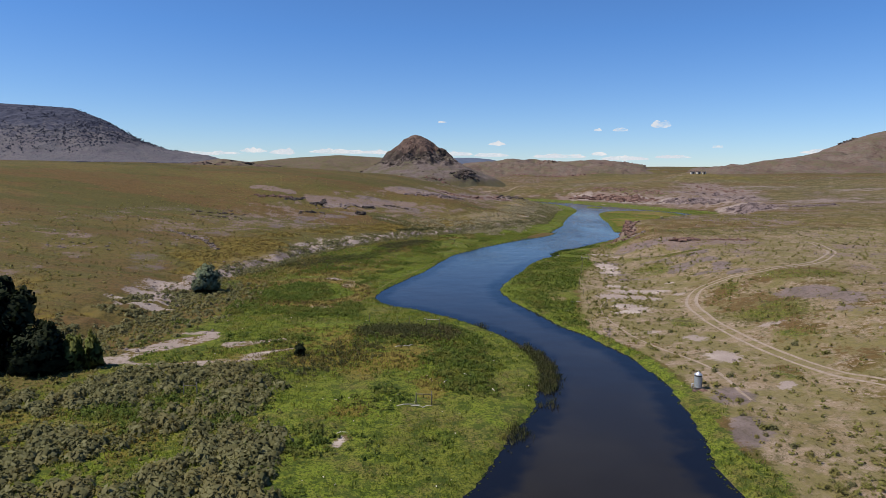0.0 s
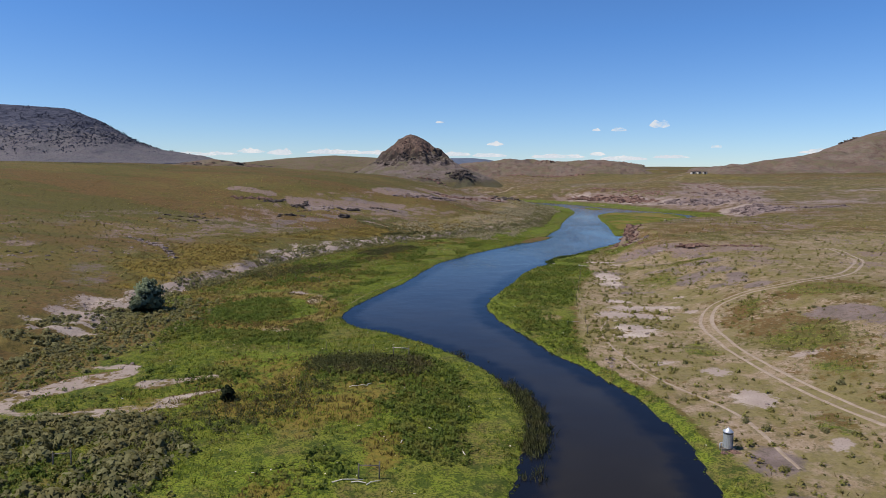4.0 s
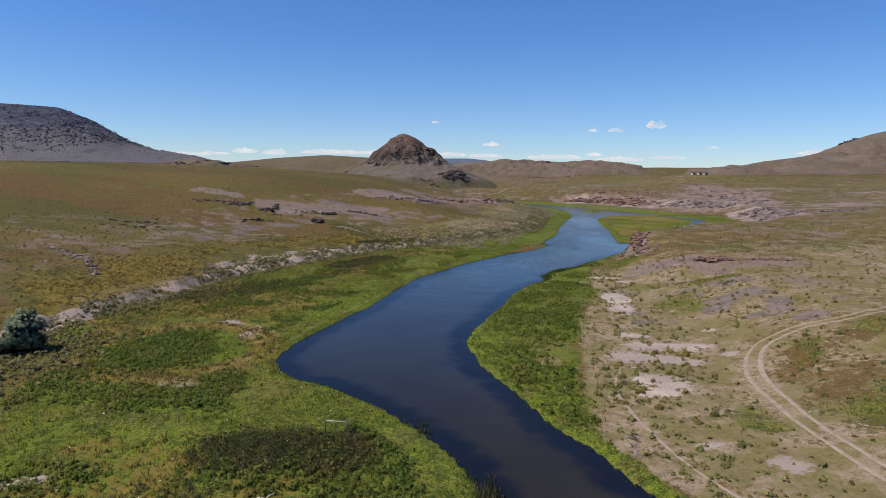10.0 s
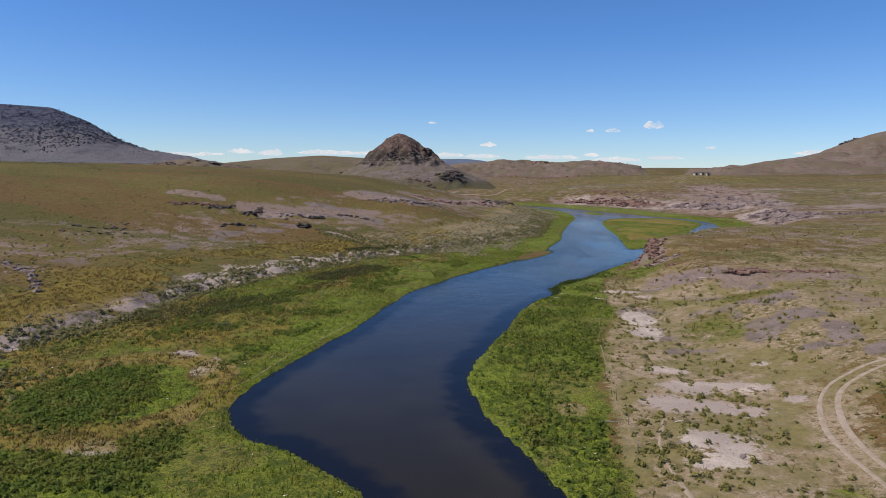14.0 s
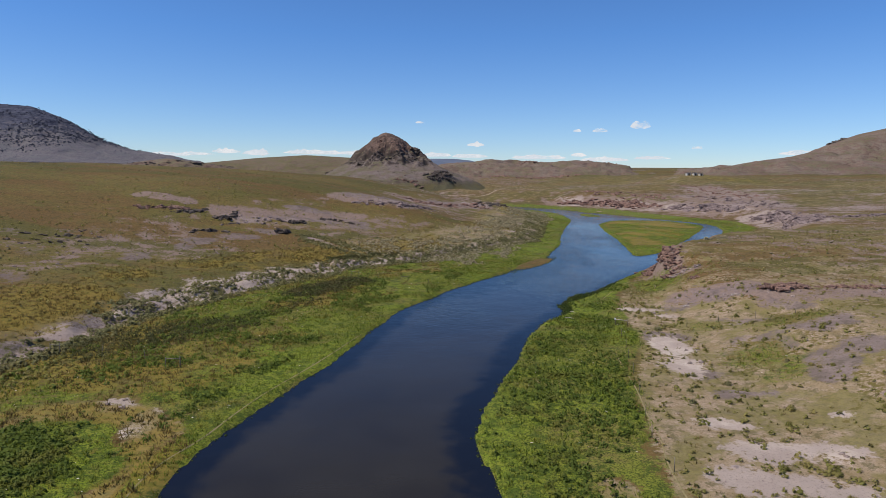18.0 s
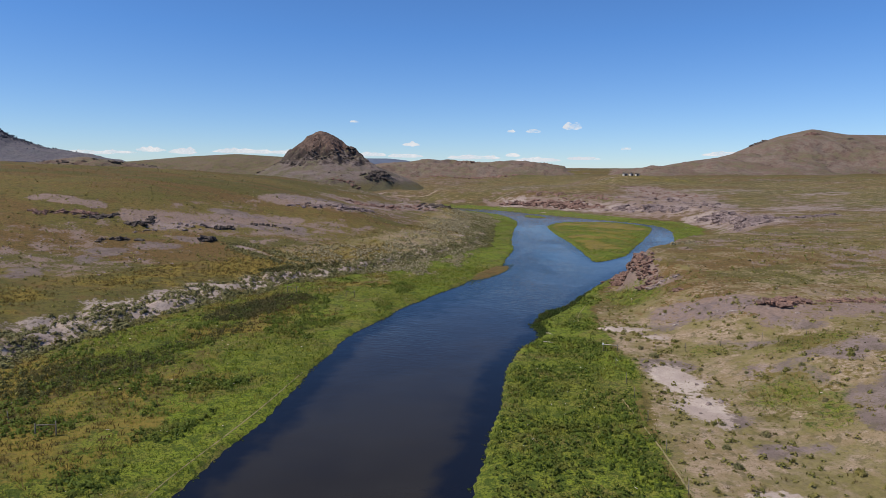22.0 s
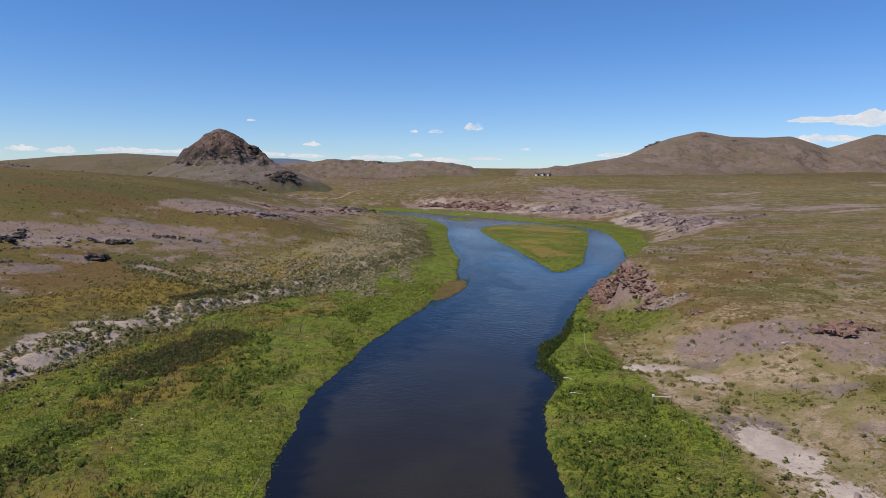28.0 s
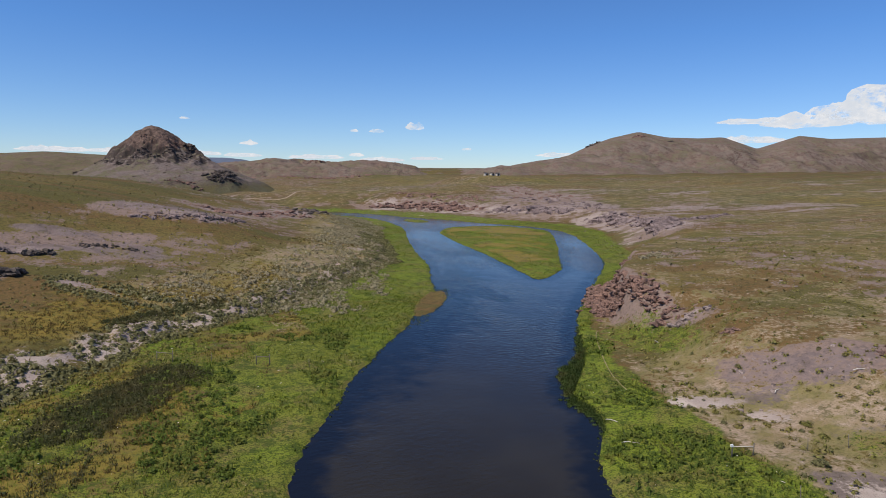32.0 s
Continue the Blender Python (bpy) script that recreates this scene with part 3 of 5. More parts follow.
def cover(x, y, d, lf, rf):
    """Shares of green, pale bare ground, tan soil; track, stony ground, golden grass; lilac-grey soil."""
    n1, n2 = fbm(x, y, 8, 3, 21), fbm(x, y, 28, 3, 22)
    green_edge = side(x, y, GREEN_EDGE)
    lush = ss(2.5, -2.5, lf + 1.5 * n1 + 1) * ss(1, -1, rf)
    lush = np.where((green_edge > -40) & (y < 233) & (x > 5), ss(1.8, -1.8, green_edge + 2.2 * n1), lush)
    lush = lush * ss(-0.6, 0.1, d)
    lush = np.maximum(lush, ss(0.2, -0.8, d - 2.0 - 0.8 * n1) * ss(-0.6, 0.1, d))
    valley = ss(-2, -14, lf) * ss(2, -4, rf) * ss(280, 320, y) * ss(10, 14, d)
    lush = lush * (1 - 0.7 * ss(13, 26, d - 4 * n1) * ss(245, 275, y) * (x < 120))
    sage_flat = ss(-2, 6, lf + 13) * ss(150, 110, y) * ss(-28, -40, x + 6 * n2)
    lush = lush * (1 - 0.75 * sage_flat)
    ragged = n1 + 0.6 * fbm(x, y, 3, 2, 25)
    scarp = 0.95 * ss(-1.5, 1.5, lf + 1.5 * n1) * ss(12, 6, lf + 6 * n1) * ss(108, 130, y) * (1 - 0.4 * ss(248, 270, y)) * ss(420, 330, y) * ss(0.9, 0.45, ragged)
    bright = 0.45 + 0.55 * np.maximum(ss(-0.1, 0.35, fbm(x, y, 20, 2, 33)), 0.8 * ss(185, 205, y))
    bare = np.maximum(scarp * bright, (0.95 - 0.15 * ss(12, 25, lf)) * patchy(x, y, PALE_MEADOW + PALE_LEFT + PALE_RIGHT, ragged))
    bare = np.maximum(bare, 0.75 * patchy(x, y, PALE_FAR, n1))
    lilac = np.maximum(scarp * (1 - 0.5 * bright), (0.85 - 0.3 * ss(160, 175, y) * ss(230, 215, y)) * patchy(x, y, LILAC_FAR + LILAC_RIGHT, ragged, 0.7))
    lilac = np.maximum(lilac, (0.72 - 0.25 * ss(-52, -62, x)) * patchy(x, y, LILAC_LEFT, ragged + 0.25, 0.8))
    tan = ss(-1, 1, green_edge) * (x > 10) * (y < 240) * ss(24, 4, rf - 8 * n2)
    tan = np.maximum(tan, (0.62 + 0.2 * ss(25, 60, rf) + 0.3 * n2) * ss(0, 8, rf) * ss(900, 300, rf + 40 * n2))
    tan = np.maximum(tan, 0.8 * valley)
    flat_bar = ss(-0.6, 0.6, 2.6 - np.hypot(x - 42.5 - 0.6 * (y - 250), (y - 250) * 0.22))
    lush = lush * (1 - flat_bar)
    lush = lush * (1 - 0.8 * ss(1.2, 0.7, np.hypot((x - 20.4) / 2, (y - 121.5) / 2.6) + 0.2 * n1))
    tan = np.maximum(tan, ss(1.2, 0.7, np.hypot((x - 20.4) / 2, (y - 121.5) / 2.6) + 0.2 * n1))
    road = line_distance(x, y, ROAD_LINE)
    track = 0.3 * ss(1.8, 0.8, road)
    bare = np.maximum(bare, ss(1.8, 0.7, line_distance(x, y, GULLY) + n1))
    for wash in WASHES:
        bare = np.maximum(bare, 0.65 * ss(2.0, 0.7, line_distance(x, y, wash) + 2.2 * n1))
    stony = ss(18, 34, lf) * ss(95, 50, lf + 25 * n2) * ss(-0.1, 0.35, n1 + 0.6 * n2) * 0.45
    stony = np.maximum(stony, ss(2, 8, rf) * ss(60, 30, rf + 15 * n2) * ss(-0.1, 0.4, n1) * ss(200, 225, y) * 0.65)
    stony = np.maximum(stony, ss(15, 35, rf) * ss(190, 90, rf) * ss(0.0, 0.45, n1 + 0.6 * n2) * 0.4)
    for crag, reach in CRAGS:
        stony = np.maximum(stony, 0.95 * ss(reach * 1.25, reach * 0.55, line_distance(x, y, crag) + 0.55 * reach * n1))
    for crag, reach in CRAGS:
        if reach > 10:
            bare = np.maximum(bare, 0.8 * ss(reach * 1.5, reach * 0.6, line_distance(x, y, crag) + 0.6 * reach * n2) * ss(-0.15, 0.25, n1))
    away = ss(230, 380, np.hypot(x, y - 130))
    n3, n4 = fbm(x, y, 90, 4, 23), fbm(x * 0.6, y * 1.6, 45, 4, 24)
    stony = np.maximum(stony, away * ss(0.2, 0.42, n3 + 0.4 * n2) * 0.4)
    bare = np.maximum(bare, away * ss(0.36, 0.5, n4 + 0.25 * n1) * ss(1100, 500, y) * 0.7)
    bench = ss(-2, 2, lf) * ss(32, 20, lf) * ss(248, 262, y + 0.3 * x) * ss(440, 380, y)
    tan = np.maximum(tan, 0.95 * bench)
    bare = np.maximum(bare, 0.5 * bench * ss(-0.1, 0.35, n1))
    gold = ss(3, 8, lf) * ss(34, 18, lf + 10 * n2) * ss(-0.35, 0.2, n2 + 0.5 * n1) * 0.9
    gold = np.maximum(gold, ss(0.5, 0.0, np.hypot((x + 15) / 15, (y - 82) / 12) - 0.35 + 0.5 * n1) * 0.85 * (d > 6))
    gold = np.maximum(gold, away * ss(0.2, 0.45, -n3) * 0.3)
    gold = np.maximum(np.maximum(gold, 0.45 * bench * ss(0.0, 0.4, n1 + 0.5 * n2)) * (1 - 0.2 * bench), 0.8 * flat_bar)
    tan = np.maximum(tan, flat_bar)
    ring = np.hypot((x + 28) / 9.5, (y - 127) / 10.5)
    gold = np.maximum(gold, 0.95 * ss(0.35, 0.15, np.abs(ring - 1.15 + 0.25 * n1)))
    gold = np.maximum(gold, ss(-0.05, 0.35, n2 + 0.7 * n1) * (lf < 0) * (lf > -58) * (d > 8) * (x < 12) * (0.55 - 0.2 * ss(145, 165, y)))
    arc = ss(0.4, 0.15, np.abs(ring - 1.15 + 0.35 * n1)) * ss(-0.35, 0.2, n2 + 0.4)
    lush, tan = lush * (1 - 0.75 * arc * (d > 3)), np.maximum(tan, 0.9 * arc * (d > 3))
    gold = np.maximum(gold, 0.95 * patchy(x, y, GOLD_MEADOW, n1))
    dry = ss(9, 16, d + 4 * n1) * (lf < 0) * (x < 15) * ss(118, 135, y) * ss(262, 245, y)
    lush = lush * (1 - 0.5 * dry * ss(-0.3, 0.25, n2 + 0.7 * n1))
    gold = np.maximum(gold, 0.7 * dry * ss(-0.05, 0.35, n1 + 0.4 * n2))
    isle = inside(x, y, ISLAND)
    gold = np.maximum(gold, isle * 0.8 * ss(-0.3, 0.3, n1 + 0.5 * n2) * (d > 2.5))
    lush, tan = lush * (1 - 0.55 * isle * ss(0.0, 0.4, n1 + n2) * (d > 3)), np.maximum(tan, 0.7 * isle * ss(0.0, 0.4, n1 + n2) * (d > 3))
    spot = patchy(x, y, GREEN_RIGHT, n1) * (d > 3)
    tan, lush, bare, lilac = tan * (1 - 0.45 * spot), np.maximum(lush, 0.46 * spot), bare * (1 - 0.6 * spot), lilac * (1 - 0.6 * spot)
    meadow = ss(1.2, 0.5, np.hypot((x - 50) / 55, (y - 715) / 40) + 0.5 * n2)
    lush, tan = np.maximum(lush, 0.5 * meadow), tan * (1 - 0.7 * meadow)
    tan, gold = tan * (1 - flat_bar), gold * (1 - flat_bar)
    below = ss(1.2, 0.5, np.hypot((x - 59.5) / 5.5, (y - 209) / 13) + 0.4 * n1) * (d > 0)
    tan, lush = tan * (1 - 0.55 * ss(185, 205, y) * (rf > -20)), np.maximum(lush, 0.6 * below)
    lush = lush * (1 - 0.9 * ss(0.25, 0.7, np.maximum(bare, lilac)))
    return lush, bare, tan, track, stony, gold, lilac * ss(0, 2, d)


ROAD_LINE = smooth_line(ROAD, 4)
TRAIL_LINE = [(28.8, 118), (26, 112), (25, 105), (25.3, 97.6), (26, 91), (27.5, 86), (30, 78), (29, 66)]
FOOT_LINE = [(-16.5, 120), (-16.2, 127.3), (-14, 134), (-10.9, 145), (-6, 158), (-1.5, 172)]


def ticks(low, high, step, reach_low, reach_high, grow=1.034):
    inner = list(np.arange(low, high, step))
    a, s = [], step
    v = low
    while v > reach_low:
        s *= grow
        v -= s
        a.append(v)
    b, s, v = [], step, inner[-1]
    while v < reach_high:
        s *= grow
        v += s
        b.append(v)
    return np.array(a[::-1] + inner + b)


def mesh_from(name, verts, faces, material, smooth=True):
    """A mesh from arrays: points, and rows of three or four corners."""
    me = bpy.data.meshes.new(name)
    k = faces.shape[1]
    me.vertices.add(len(verts))
    me.vertices.foreach_set("co", np.asarray(verts, np.float32).ravel())
    me.loops.add(faces.size)
    me.loops.foreach_set("vertex_index", faces.astype(np.int32).ravel())
    me.polygons.add(len(faces))
    me.polygons.foreach_set("loop_start", np.arange(0, faces.size, k, dtype=np.int32))
    me.polygons.foreach_set("loop_total", np.full(len(faces), k, np.int32))
    me.polygons.foreach_set("use_smooth", np.full(len(faces), smooth))
    me.update(calc_edges=True)
    me.materials.append(material)
    return me


def grid_faces(rows, cols):
    i = np.arange(rows * cols).reshape(rows, cols)
    return np.stack([i[:-1, :-1], i[:-1, 1:], i[1:, 1:], i[1:, :-1]], -1).reshape(-1, 4)


def build_ground():
    xs, ys = ticks(-70, 90, 0.62, -4600, 4600), ticks(36, 290, 0.7, -2500, 4700)
    gx, gy = [a.ravel() for a in np.meshgrid(xs, ys)]
    z, d, lf, rf = land(gx, gy)
    lush, bare, tan, track, stony, gold, lilac = cover(gx, gy, d, lf, rf)
    z = z + 0.6 * lilac * (np.abs(fbm(gx, gy, 6, 3, 32)) - 0.2) * ss(4, 14, np.maximum(lf, rf + 20)) - 0.07 * track + 0.12 * bare * fbm(gx, gy, 3, 3, 30) + 0.25 * stony * np.abs(fbm(gx, gy, 4, 3, 31))
    FIELD.update(xs=xs, ys=ys, layers=np.stack([z, d, lf, rf, lush, bare, tan, track, stony, gold]).reshape(10, len(ys), len(xs)))
    me = mesh_from("ground", np.stack([gx, gy, z], 1), grid_faces(len(ys), len(xs)), GROUND)
    for name, values in (("cover", (lush, bare, tan)), ("wear", (track, stony, gold)), ("scrub", (ss(200, 420, np.hypot(gx, gy - 130)), np.maximum.reduce([0.5 * ss(-1, 2, lf) * ss(90, 140, gy), ss(9, 16, lf), ss(22, 34, rf), 0.6 * ss(-4, 4, rf) * ss(150, 170, gy)]), lilac))):
        layer = me.color_attributes.new(name, "FLOAT_COLOR", "POINT")
        layer.data.foreach_set("color", np.stack([*values, np.ones_like(gx)], 1).astype(np.float32).ravel())
    return tagged(new("ground", me), "dry grass valley floor and slopes with bare pale soil", "ground", kind="structure")


FIELD = {}
ground = build_ground()


def sample(x, y, first, last):
    """The ground sheet's layers at points, straight between its grid lines."""
    xs, ys, q = FIELD["xs"], FIELD["ys"], FIELD["layers"][first:last]
    i, j = np.clip(np.searchsorted(xs, x) - 1, 0, len(xs) - 2), np.clip(np.searchsorted(ys, y) - 1, 0, len(ys) - 2)
    u, v = (x - xs[i]) / (xs[i + 1] - xs[i]), (y - ys[j]) / (ys[j + 1] - ys[j])
    return (q[:, j, i] * (1 - u) + q[:, j, i + 1] * u) * (1 - v) + (q[:, j + 1, i] * (1 - u) + q[:, j + 1, i + 1] * u) * v


def height(x, y):
    return sample(np.atleast_1d(np.asarray(x, float)), np.atleast_1d(np.asarray(y, float)), 0, 1)[0]


def build_water():
    xs, ys = ticks(-22, 60, 1.0, -400, 200, 1.06), ticks(36, 270, 1.0, -200, 640, 1.05)
    gx, gy = [a.ravel() for a in np.meshgrid(xs, ys)]
    me = mesh_from("water", np.stack([gx, gy, 0 * gx], 1), grid_faces(len(ys), len(xs)), WATER)
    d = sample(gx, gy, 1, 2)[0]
    # dark towards the banks, where weed and bank reflection are painted together
    dark_water = ss(-6.0, -0.8, d + 0.9 * fbm(gx, gy, 12, 3, 81))
    dark_water = np.maximum(dark_water, 0.85 * ss(0.12, 0.4, fbm(gx, gy * 0.45, 13, 4, 84)) * ss(190, 250, gy))
    layer = me.color_attributes.new("dark_and_ruffled", "FLOAT_COLOR", "POINT")
    layer.data.foreach_set("color", np.stack([dark_water, ss(110, 230, gy + 8 * fbm(gx, gy, 30, 2, 90)), dark_water, np.ones_like(gx)], 1).astype(np.float32).ravel())
    return tagged(new("water", me), "dark calm creek water reflecting the blue sky", "water", kind="structure")


build_water()


def ribbon(name, label, category, line, offset, wide, material, seed):
    """A worn strip draped on the ground along a line, with ragged edges."""
    p = np.array(smooth_line(line, 14), float)
    t = np.gradient(p, axis=0)
    t /= np.hypot(*t.T)[:, None]
    side_way = np.stack([t[:, 1], -t[:, 0]], 1)
    k = np.arange(len(p))
    w = wide * (0.75 + 0.35 * fbm(k * 0.35, k * 0 + seed, 3, 3, seed))
    c = np.linspace(-0.5, 0.5, 5)
    off = offset + 0.12 * fbm(k * 0.2, k * 0 + 3, 4, 2, seed + 1)
    gx = p[:, :1] + side_way[:, :1] * (off[:, None] + c * w[:, None])
    gy = p[:, 1:] + side_way[:, 1:] * (off[:, None] + c * w[:, None])
    gz = height(gx.ravel(), gy.ravel()).reshape(gx.shape) + np.array([0.0, 0.045, 0.035, 0.045, 0.0])
    me = mesh_from(name, np.stack([gx, gy, gz], -1).reshape(-1, 3), grid_faces(len(p), 5)[:, ::-1], material)
    return tagged(new(name, me), label, category, kind="structure")


for rut, seed in ((-0.78, 3), (0.78, 8)):
    ribbon("road", "pale packed wheel rut of a dirt two-track road", "road", ROAD, rut, 0.62, RUT, seed)
ribbon("footpath", "narrow worn path along the creek bank", "path", FOOT_LINE, 0, 0.2, TRODDEN, 12)
ribbon("footpath", "narrow trodden path on the green bank", "path", [(57, 217.5), (54.6, 214.5), (48.5, 205), (44.5, 198), (42.4, 192.8)], 0, 0.18, TRODDEN, 17)
ribbon("road", "pale dirt track on the far valley floor", "road", [(40, 640), (62, 632), (80, 627), (92, 640), (104, 668), (124, 700), (138, 760)], 0, 2.2, RUT, 23)
ribbon("footpath", "worn line along the old wire fence", "path", [(32.6, 156), (30.3, 143.3), (28.6, 135.9), (27.6, 130.6), (26.1, 124.9), (24, 112)], 0, 0.22, TRODDEN, 21)
ribbon("footpath", "narrow trail through the dry brush", "path", TRAIL_LINE, 0, 0.5, RUT, 14)


# ---- far hills ----
SLOPES = {}


def ridge(name, label, crest, front, back, base, material, rough, material_size, seed, steep=1.0, n=160, m=60):
    """A hill range: its crest line (x, y, z), falling off to the front and the back."""
    p = np.array(crest, float)
    s = np.concatenate([[0], np.cumsum(np.hypot(*np.diff(p[:, :2], axis=0).T))])
    t = np.linspace(0, s[-1], n)
    cx, cy, cz = [np.interp(t, s, p[:, k]) for k in range(3)]
    for _ in range(3):
        cz[1:-1] = 0.25 * cz[:-2] + 0.5 * cz[1:-1] + 0.25 * cz[2:]
    away = np.stack([cx, cy - 70], 1)
    away /= np.hypot(*away.T)[:, None]
    v = np.concatenate([-np.linspace(1, 0, m, endpoint=False), np.linspace(0, 1, m // 3)])
    off = np.where(v < 0, v * front, v * back)
    gx, gy = cx[:, None] + away[:, :1] * off, cy[:, None] + away[:, 1:] * off
    prof = (1 - np.abs(v)) ** steep
    ends = ss(0, 0.05, np.minimum(t, s[-1] - t) / s[-1])[:, None]
    lumps = 1 - 2.6 * np.abs(fbm(gx, gy, material_size * 1.4, 6, seed)) + 0.5 * fbm(gx, gy, material_size * 0.5, 5, seed + 9)
    gz = base + (cz[:, None] - base) * prof * ends + ends * rough * lumps * (1 - prof ** 4) * np.minimum(1, prof * 3) + 0.28 * rough * ends * (0.4 - np.abs(fbm(gx, gy, material_size * 0.2, 4, seed + 5))) * (1 - prof ** 3) - 8 * (1 - ends)
    gz = gz - 25 * (np.abs(v) > 0.985)
    SLOPES[name] = np.stack([gx, gy, gz], -1).reshape(-1, 3)
    me = mesh_from(name, SLOPES[name], grid_faces(n, len(v)), material)
    return tagged(new(name, me), label, "hill", kind="structure")


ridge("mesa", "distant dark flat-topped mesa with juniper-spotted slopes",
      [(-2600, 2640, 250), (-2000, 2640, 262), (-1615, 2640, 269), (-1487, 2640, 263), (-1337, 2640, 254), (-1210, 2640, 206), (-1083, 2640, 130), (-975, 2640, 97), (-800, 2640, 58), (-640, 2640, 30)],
      900, 500, 38, HAZED_MESA, 16, 200, 41, 1.15, 300, 100)
ridge("long_ridge", "low grassy ridge behind the butte", [(-520, 1250, 20), (-393, 1250, 34), (-319, 1250, 38), (-235, 1250, 47), (-150, 1250, 53), (-64, 1250, 49), (60, 1250, 40), (140, 1260, 22)],
      240, 200, 14, HILL_OLIVE, 6, 80, 42, 0.9)
ridge("brown_ridge", "brown stony ridge with low cliffs", [(-60, 1480, 22), (93, 1500, 38), (145, 1500, 44), (210, 1500, 54), (289, 1500, 47), (342, 1500, 46), (421, 1500, 52), (474, 1500, 49), (528, 1500, 40), (545, 1500, 31), (620, 1500, 15)],
      420, 200, 12, HILL_BROWN, 15, 110, 43, 0.9, 240, 80)
ridge("knoll", "low dark rocky knoll on the plain", [(-360, 800, 18), (-290, 800, 29), (-262, 800, 34), (-238, 800, 37), (-214, 800, 34), (-185, 800, 30), (-120, 800, 18)], 70, 60, 10, HILL_BROWN, 6, 22, 46, 0.7, 90, 30)
ridge("far_mesa", "far mesa on the skyline, tinted blue for distance haze", [(80, 3600, 60), (150, 3600, 98), (330, 3600, 100), (420, 3600, 92), (560, 3600, 60)], 300, 200, 40, HAZED_FAR, 8, 150, 44, 0.8, 60, 30)
ridge("mountain", "bare brown mountain range with rocky shoulders",
      [(520, 1456, 22), (600, 1456, 27), (670, 1456, 31), (716, 1456, 37), (821, 1456, 53), (900, 1456, 70), (965, 1456, 97), (1032, 1456, 119), (1119, 1456, 138), (1212, 1456, 127), (1320, 1456, 128), (1410, 1456, 134),
       (1539, 1456, 106), (1707, 1456, 148), (1841, 1456, 143), (2098, 1456, 156), (2500, 1456, 140), (3000, 1456, 60)], 620, 400, 12, HILL_BROWN, 19, 170, 45, 1.1, 420, 90)


BUTTE = {}


def butte_height(x, y):
    """The butte's surface nearest to a place of the plan."""
    return [BUTTE["z"][np.argmin((BUTTE["x"] - x) ** 2 + (BUTTE["y"] - y) ** 2)]]


def ridge_height(x, y):
    """The brown ridge's surface nearest to a place of the plan."""
    p = SLOPES["brown_ridge"]
    return [p[np.argmin((p[:, 0] - x) ** 2 + (p[:, 1] - y) ** 2), 2]]


def knoll_height(x, y):
    """The knoll's surface nearest to a place of the plan."""
    p = SLOPES["knoll"]
    return [p[np.argmin((p[:, 0] - x) ** 2 + (p[:, 1] - y) ** 2), 2]]


def mountain_height(x, y):
    """The mountain's surface nearest to a place of the plan."""
    p = SLOPES["mountain"]
    return [p[np.argmin((p[:, 0] - x) ** 2 + (p[:, 1] - y) ** 2), 2]]


def build_butte():
    """A conical butte with a rocky crown and a skirt of scree."""
    n, m = 360, 150
    a, r = np.linspace(0, 2 * np.pi, n), np.linspace(0, 1, m)
    ga, gr = np.meshgrid(a, r, indexing="ij")
    radius = 128 * (1 + 0.1 * np.cos(ga - 0.2))
    gx, gy = -6 + gr * radius * np.cos(ga) * np.where(np.cos(ga) > 0, 1.05, 1.0), 920 + gr * radius * np.sin(ga) * 1.2
    prof = np.interp(r, [0, 0.05, 0.12, 0.24, 0.35, 0.41, 0.6, 0.8, 1.0], [1, 0.97, 0.87, 0.67, 0.50, 0.385, 0.22, 0.07, -0.25])[None]
    crags = np.abs(fbm(gx, gy, 26, 5, 51))
    band = np.exp(-((gr - 0.3) / 0.12) ** 2)
    crest = 1 - np.abs(fbm(gx, gy, 24, 5, 55)) * 3
    crag = np.clip(crest, 0, 1) * ss(0.6, 0.35, gr) * np.minimum(1, gr * 9)
    gz = 11 + 64 * prof + 6 * (crag - 0.45) * (0.45 + band) * np.minimum(1, gr * 7) + 3.0 * fbm(gx, gy, 34, 6, 52) * np.minimum(1, gr * 6) + 1.2 * fbm(gx, gy, 9, 4, 56) * np.minimum(1, gr * 6)
    gz = gz + 8 * np.exp(-((gx - 58) ** 2 + (gy - 826) ** 2) / 420) + 4 * np.exp(-((gx - 24) ** 2 + (gy - 806) ** 2) / 700)
    BUTTE.update(x=gx.ravel(), y=gy.ravel(), z=gz.ravel())
    me = mesh_from("butte", np.stack([gx, gy, gz], -1).reshape(-1, 3), grid_faces(n, m), BUTTE_ROCK)
    return tagged(new("butte", me), "cone-shaped rocky brown butte with a dark cliff band", "hill", kind="structure")


build_butte()

# ---- plants and stones that nobody could count ----


